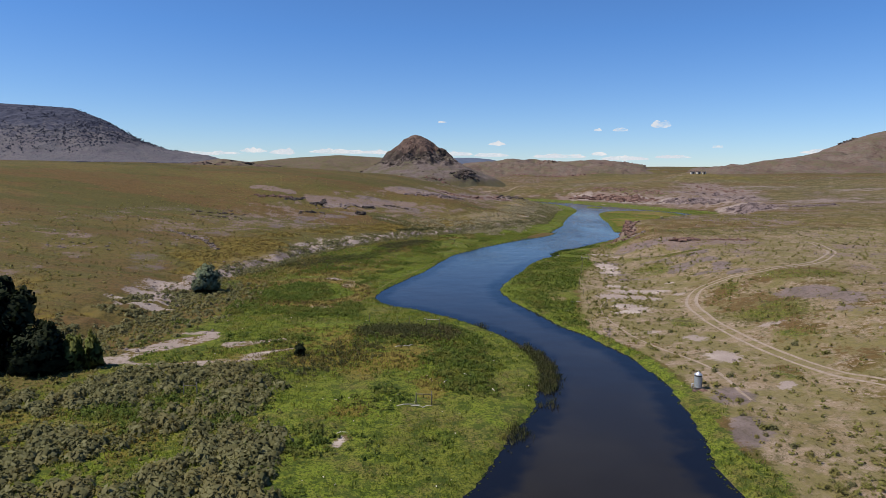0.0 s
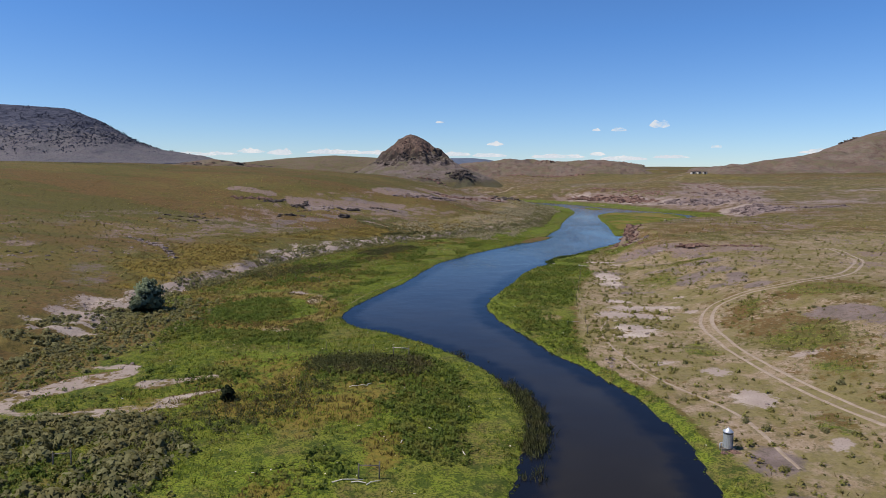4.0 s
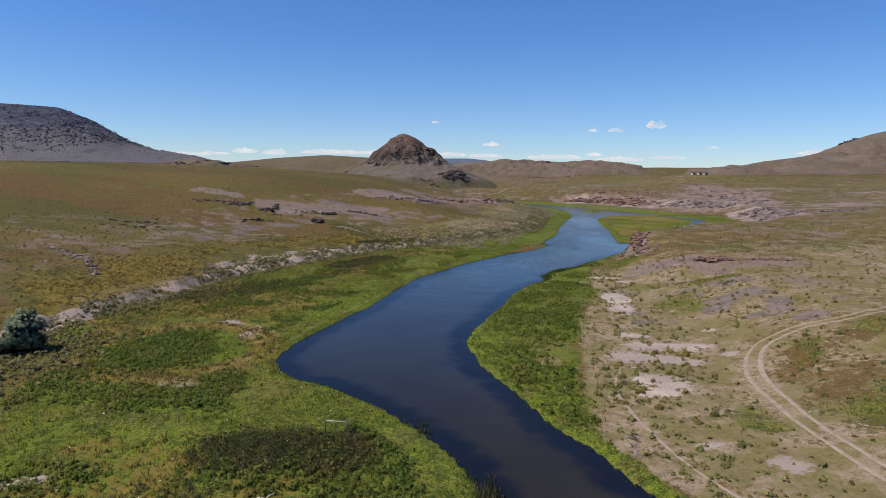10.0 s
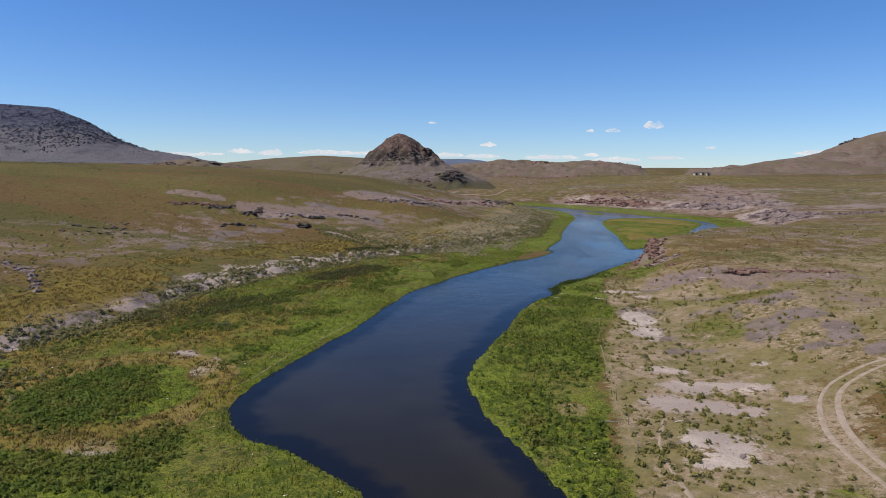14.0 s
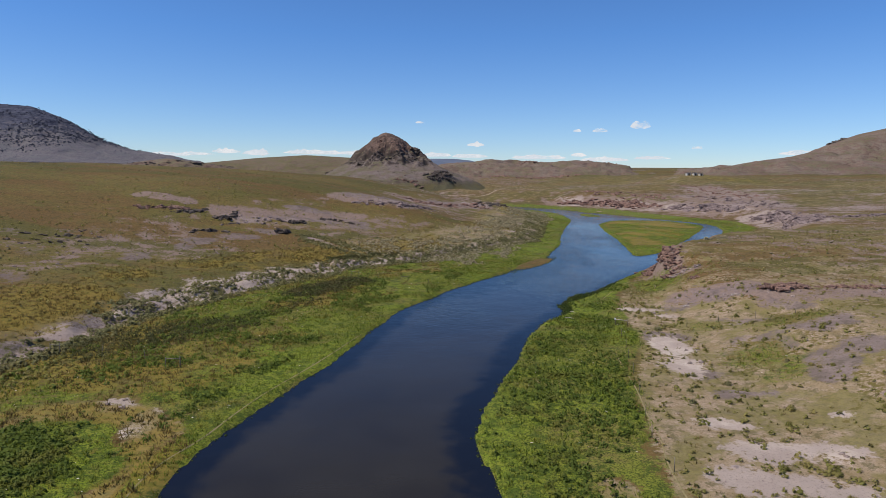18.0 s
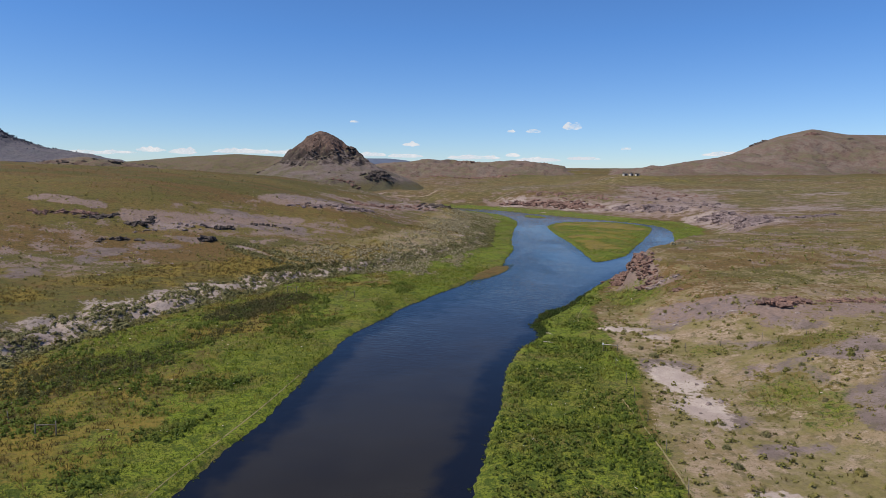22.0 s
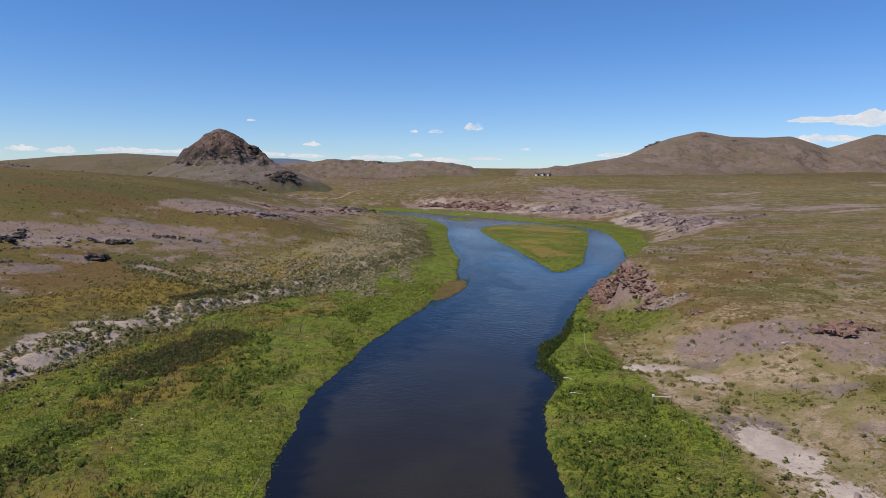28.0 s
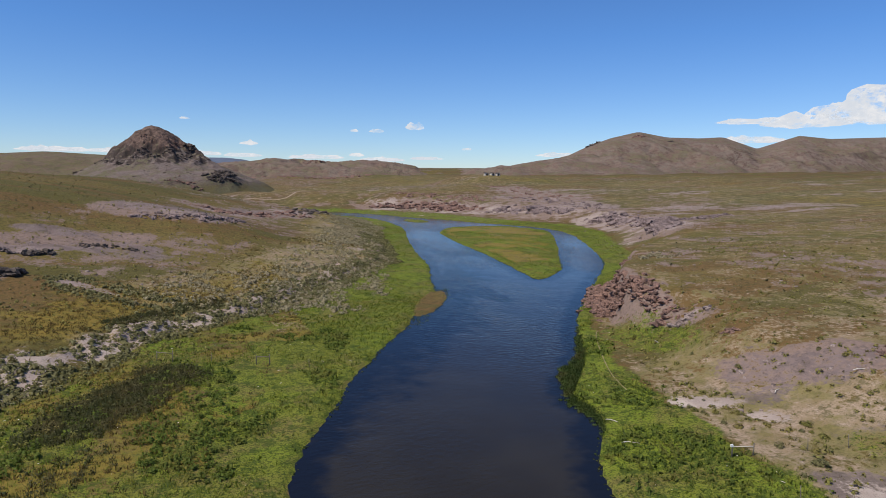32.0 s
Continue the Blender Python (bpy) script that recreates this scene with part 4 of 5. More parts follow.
def leaf_dome(n, seed, leaf=0.2, flat=0.75, hollow=0.55, upright=0.5):
    """A shrub of unit size: leaf clumps, four corners each, spread through a low dome. Returns n x 4 x 3."""
    r = np.random.default_rng(seed)
    a, u = r.uniform(0, 2 * np.pi, n), r.uniform(0.02, 1, n)
    rad = r.uniform(hollow, 1.0, n) * (1 + 0.22 * np.sin(3 * a + seed) + 0.12 * np.sin(5 * a))
    c = np.stack([rad * np.sqrt(1 - u * u) * np.cos(a) * 0.5, rad * np.sqrt(1 - u * u) * np.sin(a) * 0.5, rad * u * flat], 1)
    out = c / np.linalg.norm(c, axis=1)[:, None] + r.normal(0, upright, (n, 3)) + np.array([0, 0, 0.25])
    out /= np.linalg.norm(out, axis=1)[:, None]
    t1 = np.cross(out, r.normal(0, 1, (n, 3)))
    t1 /= np.linalg.norm(t1, axis=1)[:, None]
    t2 = np.cross(out, t1)
    s = leaf * r.uniform(0.6, 1.3, (n, 1))
    return np.stack([c - t1 * s, c - t2 * s * 0.6 + out * s * 0.25, c + t1 * s, c + t2 * s * 0.7 - out * s * 0.1], 1)


def blades(n, seed, spread=0.5, width=0.08, lean=0.45):
    """A tuft of unit height: n blades, four corners each."""
    r = np.random.default_rng(seed)
    a, b = r.uniform(0, 2 * np.pi, n), r.uniform(0, 2 * np.pi, n)
    foot = np.stack([np.cos(a), np.sin(a), 0 * a], 1) * (spread * np.sqrt(r.uniform(0, 1, n)))[:, None]
    h = r.uniform(0.55, 1.0, n)[:, None]
    tip = foot + np.concatenate([foot[:, :2] / max(spread, 0.01) * lean + r.normal(0, 0.15, (n, 2)), h], 1)
    w = np.stack([np.cos(b), np.sin(b), 0 * b], 1) * width
    return np.stack([foot - w, foot + w, tip + w * 0.3, tip - w * 0.3], 1)


def dome_normals(tpl):
    """Shading directions for leaf clumps: outward and up, as the whole plant is rounded."""
    v = tpl.reshape(-1, 3) * np.array([1.1, 1.1, 0.7]) + np.array([0, 0, 0.35])
    return v / np.linalg.norm(v, axis=1)[:, None]


def leaf_mesh(name, verts, ways, material):
    me = mesh_from(name, verts, np.arange(len(verts)).reshape(-1, 4), material, True)
    me.normals_split_custom_set_from_vertices(ways)
    return me


def spread_points(count, box, chance, seed):
    """Points in a box of the plan, kept by a chance that follows the cover."""
    r = np.random.default_rng(seed)
    xs, ys, got = [], [], 0
    for _ in range(40):
        x, y = r.uniform(box[0], box[1], count * 2), r.uniform(box[2], box[3], count * 2)
        d, lf, rf = sample(x, y, 1, 4)
        keep = r.uniform(0, 1, len(x)) < chance(x, y, d, lf, rf)
        xs.append(x[keep])
        ys.append(y[keep])
        got += keep.sum()
        if got >= count:
            break
    x, y = np.concatenate(xs)[:count], np.concatenate(ys)[:count]
    return x, y


def strew(name, label, category, templates, points, sizes, material, sink=0.0, tall=(0.8, 1.2), level=None, seed=1):
    """One object of stuff: templates set down at the points, turned and sized."""
    r = np.random.default_rng(seed)
    x, y = points
    n = len(x)
    z = height(x, y) if level is None else np.zeros(n) + level
    size = sizes[0] + (sizes[1] - sizes[0]) * r.uniform(0, 1, n) ** 1.8
    turn, pick = r.uniform(0, 2 * np.pi, n), r.integers(0, len(templates), n)
    up = r.uniform(*tall, n)
    chunks, ways = [], []
    for k, tpl in enumerate(templates):
        m = pick == k
        v = tpl.reshape(1, -1, 3) * size[m][:, None, None]
        c, s = np.cos(turn[m])[:, None], np.sin(turn[m])[:, None]
        vx, vy = v[:, :, 0] * c - v[:, :, 1] * s + x[m][:, None], v[:, :, 0] * s + v[:, :, 1] * c + y[m][:, None]
        chunks.append(np.stack([vx, vy, v[:, :, 2] * up[m][:, None] + z[m][:, None] - sink], -1).reshape(-1, 3))
        nv = dome_normals(tpl)[None]
        ways.append(np.stack([nv[:, :, 0] * c - nv[:, :, 1] * s, nv[:, :, 0] * s + nv[:, :, 1] * c, np.repeat(nv[:, :, 2], len(c), 0)], -1).reshape(-1, 3))
    me = leaf_mesh(name, np.concatenate(chunks), np.concatenate(ways), material)
    return tagged(new(name, me), label, category, kind="stuff")


grass = [blades(4, k, 0.6, 0.12) for k in range(6)]
def mesa_points(count, seed):
    """Places on the mesa's slope, thick in belts and thin on the open fans."""
    r = np.random.default_rng(seed)
    p = SLOPES["mesa"][r.integers(0, len(SLOPES["mesa"]), count * 8)] + r.normal(0, 6, (count * 8, 3)) * np.array([1, 1, 0])
    keep = (p[:, 1] < 2640) & (p[:, 2] > 52) & (r.uniform(0, 1, len(p)) < ss(-0.15, 0.35, fbm(p[:, 0], p[:, 2] * 3, 130, 4, 89)) * ss(52, 100, p[:, 2]) * (1 - 0.6 * ss(190, 235, p[:, 2])))
    return p[keep][:count]


woods = mesa_points(5200, 36)
strew("juniper_woods", "dark junipers dotted over the far mesa slope", "trees", [leaf_dome(6, 150 + k, 0.5, 0.8, 0.5, 0.5) for k in range(4)], (woods[:, 0], woods[:, 1]), (2.5, 6.5), HAZED_JUNIPER, seed=17, level=woods[:, 2] - 1)
strew("meadow_grass", "short bright green meadow grass on the creek banks", "grass", grass,
      spread_points(60000, (-60, 175, 40, 430), lambda x, y, d, lf, rf: sample(x, y, 4, 5)[0] * (d > 0.1) * np.where(y > 260, 0.3, 1) * ss(-0.5, 0.3, fbm(x, y, 7, 3, 70)), 11), (0.14, 0.36), HERB, 0.02, seed=2)
herbs = [leaf_dome(12, k, 0.22, 0.7, 0.6, 0.6) for k in range(5)]


def herb_chance(x, y, d, lf, rf):
    mound = ss(1.2, 0.6, np.hypot((x + 31) / 9, (y - 126) / 10) + 0.3 * fbm(x, y, 6, 2, 71))
    wedge = 0.3 * ss(-3, 2, -side(x, y, GREEN_EDGE)) * (x > 10) * (y > 100) * (y < 215) * ss(-0.3, 0.3, fbm(x, y, 6, 3, 72))
    field = 0.6 * (x < 5) * (x > -45) * (y < 130) * ss(0.0, 0.5, fbm(x, y, 9, 3, 73)) * (d > 4)
    strip = 0.5 * (x < 20) * (lf < -3) * (y > 130) * (y < 240) * ss(0.0, 0.4, fbm(x, y, 6, 3, 74)) * (d > 5)
    return np.maximum.reduce([mound, 0.9 * wedge, field, strip]) * (d > 0.5) * sample(x, y, 4, 5)[0]


strew("leafy_weeds", "dark green broad-leaved weeds in the meadow", "weeds", herbs, spread_points(14000, (-60, 75, 40, 250), herb_chance, 12), (0.32, 0.8), DEEPHERB, seed=3)
sedges = [np.concatenate([leaf_dome(13, 20 + k, 0.14, 1.0, 0.25, 0.9), blades(6, 25 + k, 0.5, 0.03, 0.4) * 0.9]) for k in range(5)]
strew("tall_sedge", "tall dark sedge and rushes in damp beds", "sedge", sedges, spread_points(5500, (-50, 12, 60, 260), lambda x, y, d, lf, rf: sedge_bed(x, y) * (d > 1), 13), (0.4, 0.95), SEDGE, seed=4)
strew("golden_weeds", "golden dry grass tufts on the slopes and meadow", "grass", [blades(6, 30 + k, 0.8, 0.15, 0.8) for k in range(5)],
      spread_points(17000, (-100, 60, 40, 330), lambda x, y, d, lf, rf: sample(x, y, 9, 10)[0] * (d > 1), 14), (0.16, 0.4), DRYGRASS, seed=5)
sage = [leaf_dome(17, 40 + k, 0.24, 0.62, 0.7, 0.4) for k in range(6)]


def bench_chance(x, y, d, lf, rf):
    return 0.6 * ss(9, 13, d + 3 * fbm(x, y, 9, 2, 76)) * ss(24, 11, lf + 7 * fbm(x, y, 14, 2, 82)) * ss(-0.45, 0.3, fbm(x, y, 6, 3, 85)) * ss(246, 256, y + 0.3 * x) * (y < 480) * (x < 95)


def sage_chance(x, y, d, lf, rf):
    brush = 0.32 * ss(-14, -6, lf) * ss(3, -1, lf) * (y > 76) * (y < 135)
    foot = 0.9 * ss(-3, -0.8, lf) * ss(1.8, 0.3, lf) * ss(-0.3, 0.15, fbm(x, y, 7, 2, 86)) * (y > 88)
    scarp = 0.75 * ss(-2, 1, lf) * ss(10, 5, lf) * np.where(y > 180, ss(-0.5, 0.05, fbm(x, y, 4, 3, 77)), ss(-0.1, 0.35, fbm(x, y, 4, 3, 77))) * (y > 90)
    gully = 0.6 * ss(6, 2.5, line_distance(x, y, GULLY)) * (line_distance(x, y, GULLY) > 1.2) * (lf > 0)
    return np.maximum.reduce([brush, foot, scarp, gully]) * (d > 2) * np.where((y < 110) & (x < 0), sample(x, y, 5, 6)[0] < 0.35, 1)


strew("sagebrush", "grey-green sagebrush covering benches and eroded banks", "sagebrush", sage, spread_points(10500, (-75, 95, 60, 440), sage_chance, 15), (0.4, 1.1), SAGE, 0.03, seed=6)
big_sage = [leaf_dome(42, 140 + k, 0.16, 0.55, 0.65, 0.5) for k in range(6)]
strew("sagebrush", "dense grey-green sagebrush bed with dark gaps", "sagebrush", big_sage, spread_points(2600, (-62, -12, 36, 78), lambda x, y, d, lf, rf: ss(-15, -22, x + 0.3 * (y - 55) + 4 * fbm(x, y, 10, 2, 75)) * ss(-0.35, 0.1, fbm(x, y, 5, 2, 87)) * (d > 2) * (sample(x, y, 5, 6)[0] < 0.35), 34), (0.7, 1.9), SAGE, 0.05, seed=15)
strew("sagebrush", "pale dry sagebrush strewn over the low bench", "sagebrush", sage, spread_points(7500, (-40, 95, 240, 480), bench_chance, 24), (0.45, 1.1), BENCHSAGE, 0.03, seed=14)
rabbit = [leaf_dome(17, 60 + k, 0.24, 0.6, 0.7, 0.4) for k in range(6)]


def rabbit_chance(x, y, d, lf, rf):
    right = (x > 15) * ss(0, 2, side(x, y, GREEN_EDGE)) * ss(30, 8, rf) * (y < 215) * (0.25 + 0.75 * ss(0.0, 0.5, fbm(x, y, 9, 3, 78))) * (1 - 0.85 * ss(0.55, 0.85, sample(x, y, 5, 6)[0])) * (line_distance(x, y, ROAD_LINE) > 1.6)
    left = 0.45 * ss(-13, -5, lf) * ss(2, -1, lf) * (y > 80) * (y < 240) * (x < 0)
    near = 0.5 * ss(-17, -24, x + 0.25 * (y - 55)) * (y < 80) * (lf < 0)
    slope = 0.05 * ss(6, 20, lf) * ss(120, 60, lf) + 0.05 * ss(8, 30, rf) * ss(150, 70, rf)
    return np.maximum.reduce([0.8 * right * (1 - 0.7 * ss(-2, 5, rf)), left, near, slope]) * (d > 1.5) * np.where((y < 110) & (x < 0), sample(x, y, 5, 6)[0] < 0.35, 1)


strew("rabbitbrush", "low olive-green rabbitbrush dotted over dry soil", "brush", rabbit, spread_points(9500, (-110, 140, 38, 330), rabbit_chance, 16), (0.3, 0.8), RABBIT, 0.03, seed=7)
strew("slope_tufts", "small dry bunchgrass tufts on the slopes", "grass", [blades(6, 80 + k, 0.9, 0.1, 0.7) for k in range(4)],
      spread_points(20000, (-170, 230, 36, 420), lambda x, y, d, lf, rf: ((lf > 2) | (rf > -10)) * (d > 3) * (1 - sample(x, y, 5, 6)[0]) * (sample(x, y, 7, 8)[0] < 0.2), 17), (0.14, 0.34), DRYGRASS, seed=8)
strew("slope_bushes", "small dark bushes scattered on the hillsides", "brush", [leaf_dome(7, 90 + k, 0.4, 0.55, 0.7, 0.4) for k in range(5)],
      spread_points(20000, (-320, 520, 60, 900), lambda x, y, d, lf, rf: ((lf > 6) | (rf > 8)) * (d > 6) * (0.1 + ss(0.0, 0.5, fbm(x, y, 26, 3, 79)) + sample(x, y, 8, 9)[0]) * 0.6, 18), (0.2, 0.65), BRUSH, seed=9)
strew("water_weed", "dark weed and algae along the water's edge", "weed", [leaf_dome(10, 100 + k, 0.24, 0.05, 0.1, 0.15) for k in range(4)],
      spread_points(2600, (-20, 165, 40, 300), lambda x, y, d, lf, rf: (d < 0.1) * np.maximum(ss(-0.55, -0.05, d + 0.35 * fbm(x, y, 9, 3, 80)), 0.0 * d), 19), (0.25, 0.55), REED, 0.01, level=0.0, seed=10)


strew("reed_fringe", "dark emergent reeds along the creek edge", "reeds", [blades(9, 125 + k, 0.6, 0.07, 0.5) for k in range(4)],
      spread_points(1500, (-6, 14, 50, 104), lambda x, y, d, lf, rf: ss(-2.6, -1.0, d) * ss(2.4, 0.6, d) * (x < 12) * ss(-0.35, 0.2, fbm(x, y, 6, 2, 88)) * ss(54, 64, y) * ss(104, 94, y), 35), (0.25, 0.6), SEDGE, 0.05, level=0.0, seed=16)
strew("weed_mat", "floating green weed mat at the bank", "weed", [np.concatenate([leaf_dome(12, 105 + k, 0.2, 0.1, 0.1, 0.2), blades(8, 115 + k, 0.5, 0.04, 0.4) * 0.6]) for k in range(4)],
      spread_points(1500, (30, 60, 183, 222), lambda x, y, d, lf, rf: (d < 0.5) * (d > -3.4) * (rf > -22) * ss(-2.6, -0.2, d - 1.2 * np.abs(y - 200) / 10 + 1.2 * fbm(x, y, 4, 2, 83)), 23), (0.5, 1.0), REED, 0.01, level=0.0, seed=13)


def stones(n, seed):
    """Unit stones as four-cornered faces: bent boxes."""
    r = np.random.default_rng(seed)
    q = np.array([[-1, -1, -1], [1, -1, -1], [1, 1, -1], [-1, 1, -1], [-1, -1, 1], [1, -1, 1], [1, 1, 1], [-1, 1, 1]], float) * 0.5
    q = q * np.where(q[:, 2:] > 0, 0.7, 1.0) + r.normal(0, 0.12, (8, 3))
    q[:, 2] = (q[:, 2] + 0.3) * 0.7
    f = np.array([[0, 1, 5, 4], [1, 2, 6, 5], [2, 3, 7, 6], [3, 0, 4, 7], [4, 5, 6, 7], [3, 2, 1, 0]])
    return q[f]


strew("loose_stones", "grey and brown loose stones on bare ground", "stones", [stones(1, 110 + k) for k in range(6)],
      spread_points(10000, (-130, 260, 40, 560), lambda x, y, d, lf, rf: np.maximum(0.5 * sample(x, y, 5, 6)[0] * (np.abs(lf) > 1), sample(x, y, 8, 9)[0]) * (d > 2), 20), (0.12, 0.6), ROCK_GREY, 0.03, (0.6, 1.2), seed=11)
strew("pale_litter", "bleached sticks and pale litter in the grass", "litter", [stones(1, 120)[:5] * np.array([1, 0.12, 0.12]), stones(1, 121)[:5] * np.array([0.4, 0.3, 0.2])],
      spread_points(420, (-40, 60, 42, 230), lambda x, y, d, lf, rf: (d > 1) * sample(x, y, 4, 5)[0], 21), (0.12, 0.42), PALEWOOD, -0.12, (1, 1.2), seed=12)

# ---- things ----
def part(name, me, parent, label="", at=None):
    """One mesh object under a thing or a part."""
    ob = new(name, me)
    ob.parent = parent
    if at is not None:
        ob.matrix_basis = at
    return tagged(ob, label)


def thing(name, label, category, x, y, z=None, turn=0, group=""):
    """An empty at the thing's base, standing on the ground."""
    ob = new(name)
    ob.empty_display_size = 0.2
    ob.matrix_basis = pose(x, y, float(height(x, y)[0]) if z is None else z, 0, 0, turn)
    return tagged(ob, label, category, group)


def mesh_of(name, bm, material, smooth=False):
    me = bpy.data.meshes.new(name)
    bmesh.ops.recalc_face_normals(bm, faces=bm.faces)
    bm.to_mesh(me)
    bm.free()
    me.materials.append(material)
    me.polygons.foreach_set("use_smooth", [smooth] * len(me.polygons))
    return me


def rod(name, points, radii, material, sides=8):
    """A tapered, bent rod through the points."""
    bm = bmesh.new()
    rings = []
    for k, (p, r) in enumerate(zip(points, radii)):
        p = Vector(p)
        ahead = Vector(points[min(k + 1, len(points) - 1)]) - Vector(points[max(k - 1, 0)])
        q = ahead.to_track_quat("Z", "Y")
        rings.append([bm.verts.new(p + q @ Vector((r * math.cos(2 * math.pi * i / sides), r * math.sin(2 * math.pi * i / sides), 0))) for i in range(sides)])
    for a, b in zip(rings[:-1], rings[1:]):
        for i in range(sides):
            bm.faces.new((a[i], a[(i + 1) % sides], b[(i + 1) % sides], b[i]))
    bm.faces.new(rings[0][::-1])
    bm.faces.new(rings[-1])
    return mesh_of(name, bm, material, True)


def box(name, size, material, at=(0, 0, 0), bevel=0.01):
    bm = bmesh.new()
    bmesh.ops.create_cube(bm, size=1, matrix=Matrix.Translation(at) @ Matrix.Diagonal((*size, 1)))
    bmesh.ops.bevel(bm, geom=bm.edges[:], offset=bevel, segments=1, affect="EDGES")
    return mesh_of(name, bm, material)


def boulder_mesh(seed, material, flat=0.8):
    """A rock mass of unit size, broken along its joints into angular blocks."""
    bm = bmesh.new()
    r = random.Random(seed)
    for k in range(6):
        s = 1.0 if k == 0 else r.uniform(0.35, 0.75)
        cx, cy = (0, 0) if k == 0 else (r.uniform(-0.5, 0.5), r.uniform(-0.5, 0.5))
        lean = Matrix.Rotation(r.uniform(-0.5, 0.5), 3, "X") @ Matrix.Rotation(r.uniform(0, 3.1), 3, "Z")
        pts = []
        for _ in range(18):
            q = Vector((r.uniform(-1, 1), r.uniform(-1, 1), r.uniform(-1, 1)))
            q = q / max(abs(q.x), abs(q.y), abs(q.z)) * r.uniform(0.8, 1.0)
            q = lean @ Vector((q.x * 0.42, q.y * 0.32, q.z * 0.36)) * s
            pts.append(bm.verts.new(q + Vector((cx, cy, (1 - s) * r.uniform(-0.3, 0.1)))))
        hull = bmesh.ops.convex_hull(bm, input=pts)
        bmesh.ops.delete(bm, geom=list(set(hull["geom_interior"]) | set(hull["geom_unused"])), context="VERTS")
    bm.transform(Matrix.Diagonal((1, 1, flat, 1)))
    return mesh_of("boulder", bm, material)


BOULDERS = {m.name: [boulder_mesh(k + 10 * j, m, 0.65 + 0.1 * (k % 3)) for k in range(7)] for j, m in enumerate((ROCK_RED, ROCK_GREY, ROCK_DARK, ROCK_MAUVE))}


def outcrop(label, line, count, size, material, width=2.0, seed=0, name="rock_outcrop", rise=0.35, ground_at=height):
    """Boulders heaped along a line of the plan, one rock mass."""
    r = random.Random(seed)
    x0, y0 = line[len(line) // 2]
    top = thing(name, label, "rocks", x0, y0, group="rock outcrops")
    zs = float(ground_at(x0, y0)[0])
    top.matrix_basis = pose(x0, y0, zs)
    lens = [math.dist(a, b) for a, b in zip(line[:-1], line[1:])] or [0.0]
    for _ in range(count):
        k = r.uniform(0, sum(lens))
        x, y = line[0]
        for (a, b), s in zip(zip(line[:-1], line[1:]), lens):
            if k <= s:
                f = k / s if s else 0
                x, y = a[0] + (b[0] - a[0]) * f, a[1] + (b[1] - a[1]) * f
                break
            k -= s
        x, y = x + r.gauss(0, width * 0.5), y + r.gauss(0, width * 0.5)
        s = size * (0.3 + 0.9 * r.random() ** 1.6)
        z = float(ground_at(x, y)[0])
        m = pose(x - x0, y - y0, z - zs + s * (rise - 0.3), r.uniform(-20, 20), r.uniform(-20, 20), r.uniform(0, 360)) @ Matrix.Diagonal((s * r.uniform(0.9, 1.7), s * r.uniform(0.8, 1.2), s * r.uniform(0.8, 1.3), 1))
        part("boulder", r.choice(BOULDERS[material.name]), top, at=m)
    return top


outcrop("red-brown broken cliff of blocks at the creek bend", [(91, 254), (84, 248), (77.5, 241), (71.5, 233), (67, 226), (65, 221)], 290, 1.8, ROCK_RED, 1.9, 1, "cliff", 0.4)
outcrop("red-brown fallen blocks at the cliff foot", [(82, 250.5), (75, 242), (69, 234), (64.5, 225)], 160, 1.3, ROCK_RED, 2.2, 29, rise=0.4)
outcrop("red-brown jagged ledge below the cliff", [(67, 221), (64.5, 213), (63.6, 208.5)], 60, 1.2, ROCK_RED, 1.8, 2, rise=0.4)
outcrop("broken red-brown face between the cliff brow and foot", [(83, 249.6), (77, 242.6), (71.5, 235), (67.5, 228), (66, 222)], 210, 1.3, ROCK_RED, 3.0, 50, "cliff", 0.35)
outcrop("dark red rocks standing out of the dry grass", [(61, 196.6), (62.5, 195.6)], 10, 1.3, ROCK_RED, 0.7, 30)
outcrop("red-brown rock face of jointed blocks", [(89, 253), (81.5, 246.6), (75, 239.3), (69.3, 231.5), (65.8, 224)], 260, 1.5, ROCK_RED, 1.6, 34, "cliff", 0.35)
outcrop("broken red rock under the headland brow", [(71, 233), (67.5, 226.5), (66, 221), (65.5, 214)], 150, 1.4, ROCK_RED, 2.6, 35, rise=0.35)
outcrop("pale grey rock shelf under the cliff", [(62, 207), (66.5, 205)], 18, 1.2, ROCK_GREY, 1.0, 3)
outcrop("dark red rock ledge on the dry slope", [(66.5, 177.8), (68.8, 178.3), (71.2, 178)], 90, 1.5, ROCK_RED, 1.5, 4, rise=0.4)
outcrop("low red rock ledge with pale rubble", [(73, 177.5), (79, 176.5), (86, 176)], 70, 0.9, ROCK_RED, 1.4, 5)
outcrop("dark rounded basalt boulder on the valley side", [(-29.5, 267.5), (-27.8, 267)], 11, 2.4, ROCK_DARK, 0.8, 6, "boulder_group", 0.5)
outcrop("low dark rock ledge across the grassy slope", [(-71.3, 274), (-65, 276), (-58, 279)], 50, 1.7, ROCK_RED, 1.1, 7, rise=0.3)
outcrop("low dark rock ledge above bare lilac soil", [(-62, 273), (-57, 276.5), (-53.6, 281)], 36, 1.5, ROCK_DARK, 1.1, 36, rise=0.35)
outcrop("scattered grey rocks on bare lilac soil", [(-48, 270), (-40, 278), (-30, 283)], 40, 1.2, ROCK_GREY, 3.5, 8)
outcrop("dark jagged rocks at a pale patch", [(-49.5, 274), (-46.5, 277), (-46, 281)], 26, 1.7, ROCK_DARK, 1.2, 37, rise=0.45)
outcrop("dark rock heap on the lilac band", [(-28.5, 281.5), (-25.5, 282.5)], 20, 1.7, ROCK_DARK, 1.1, 9, rise=0.45)
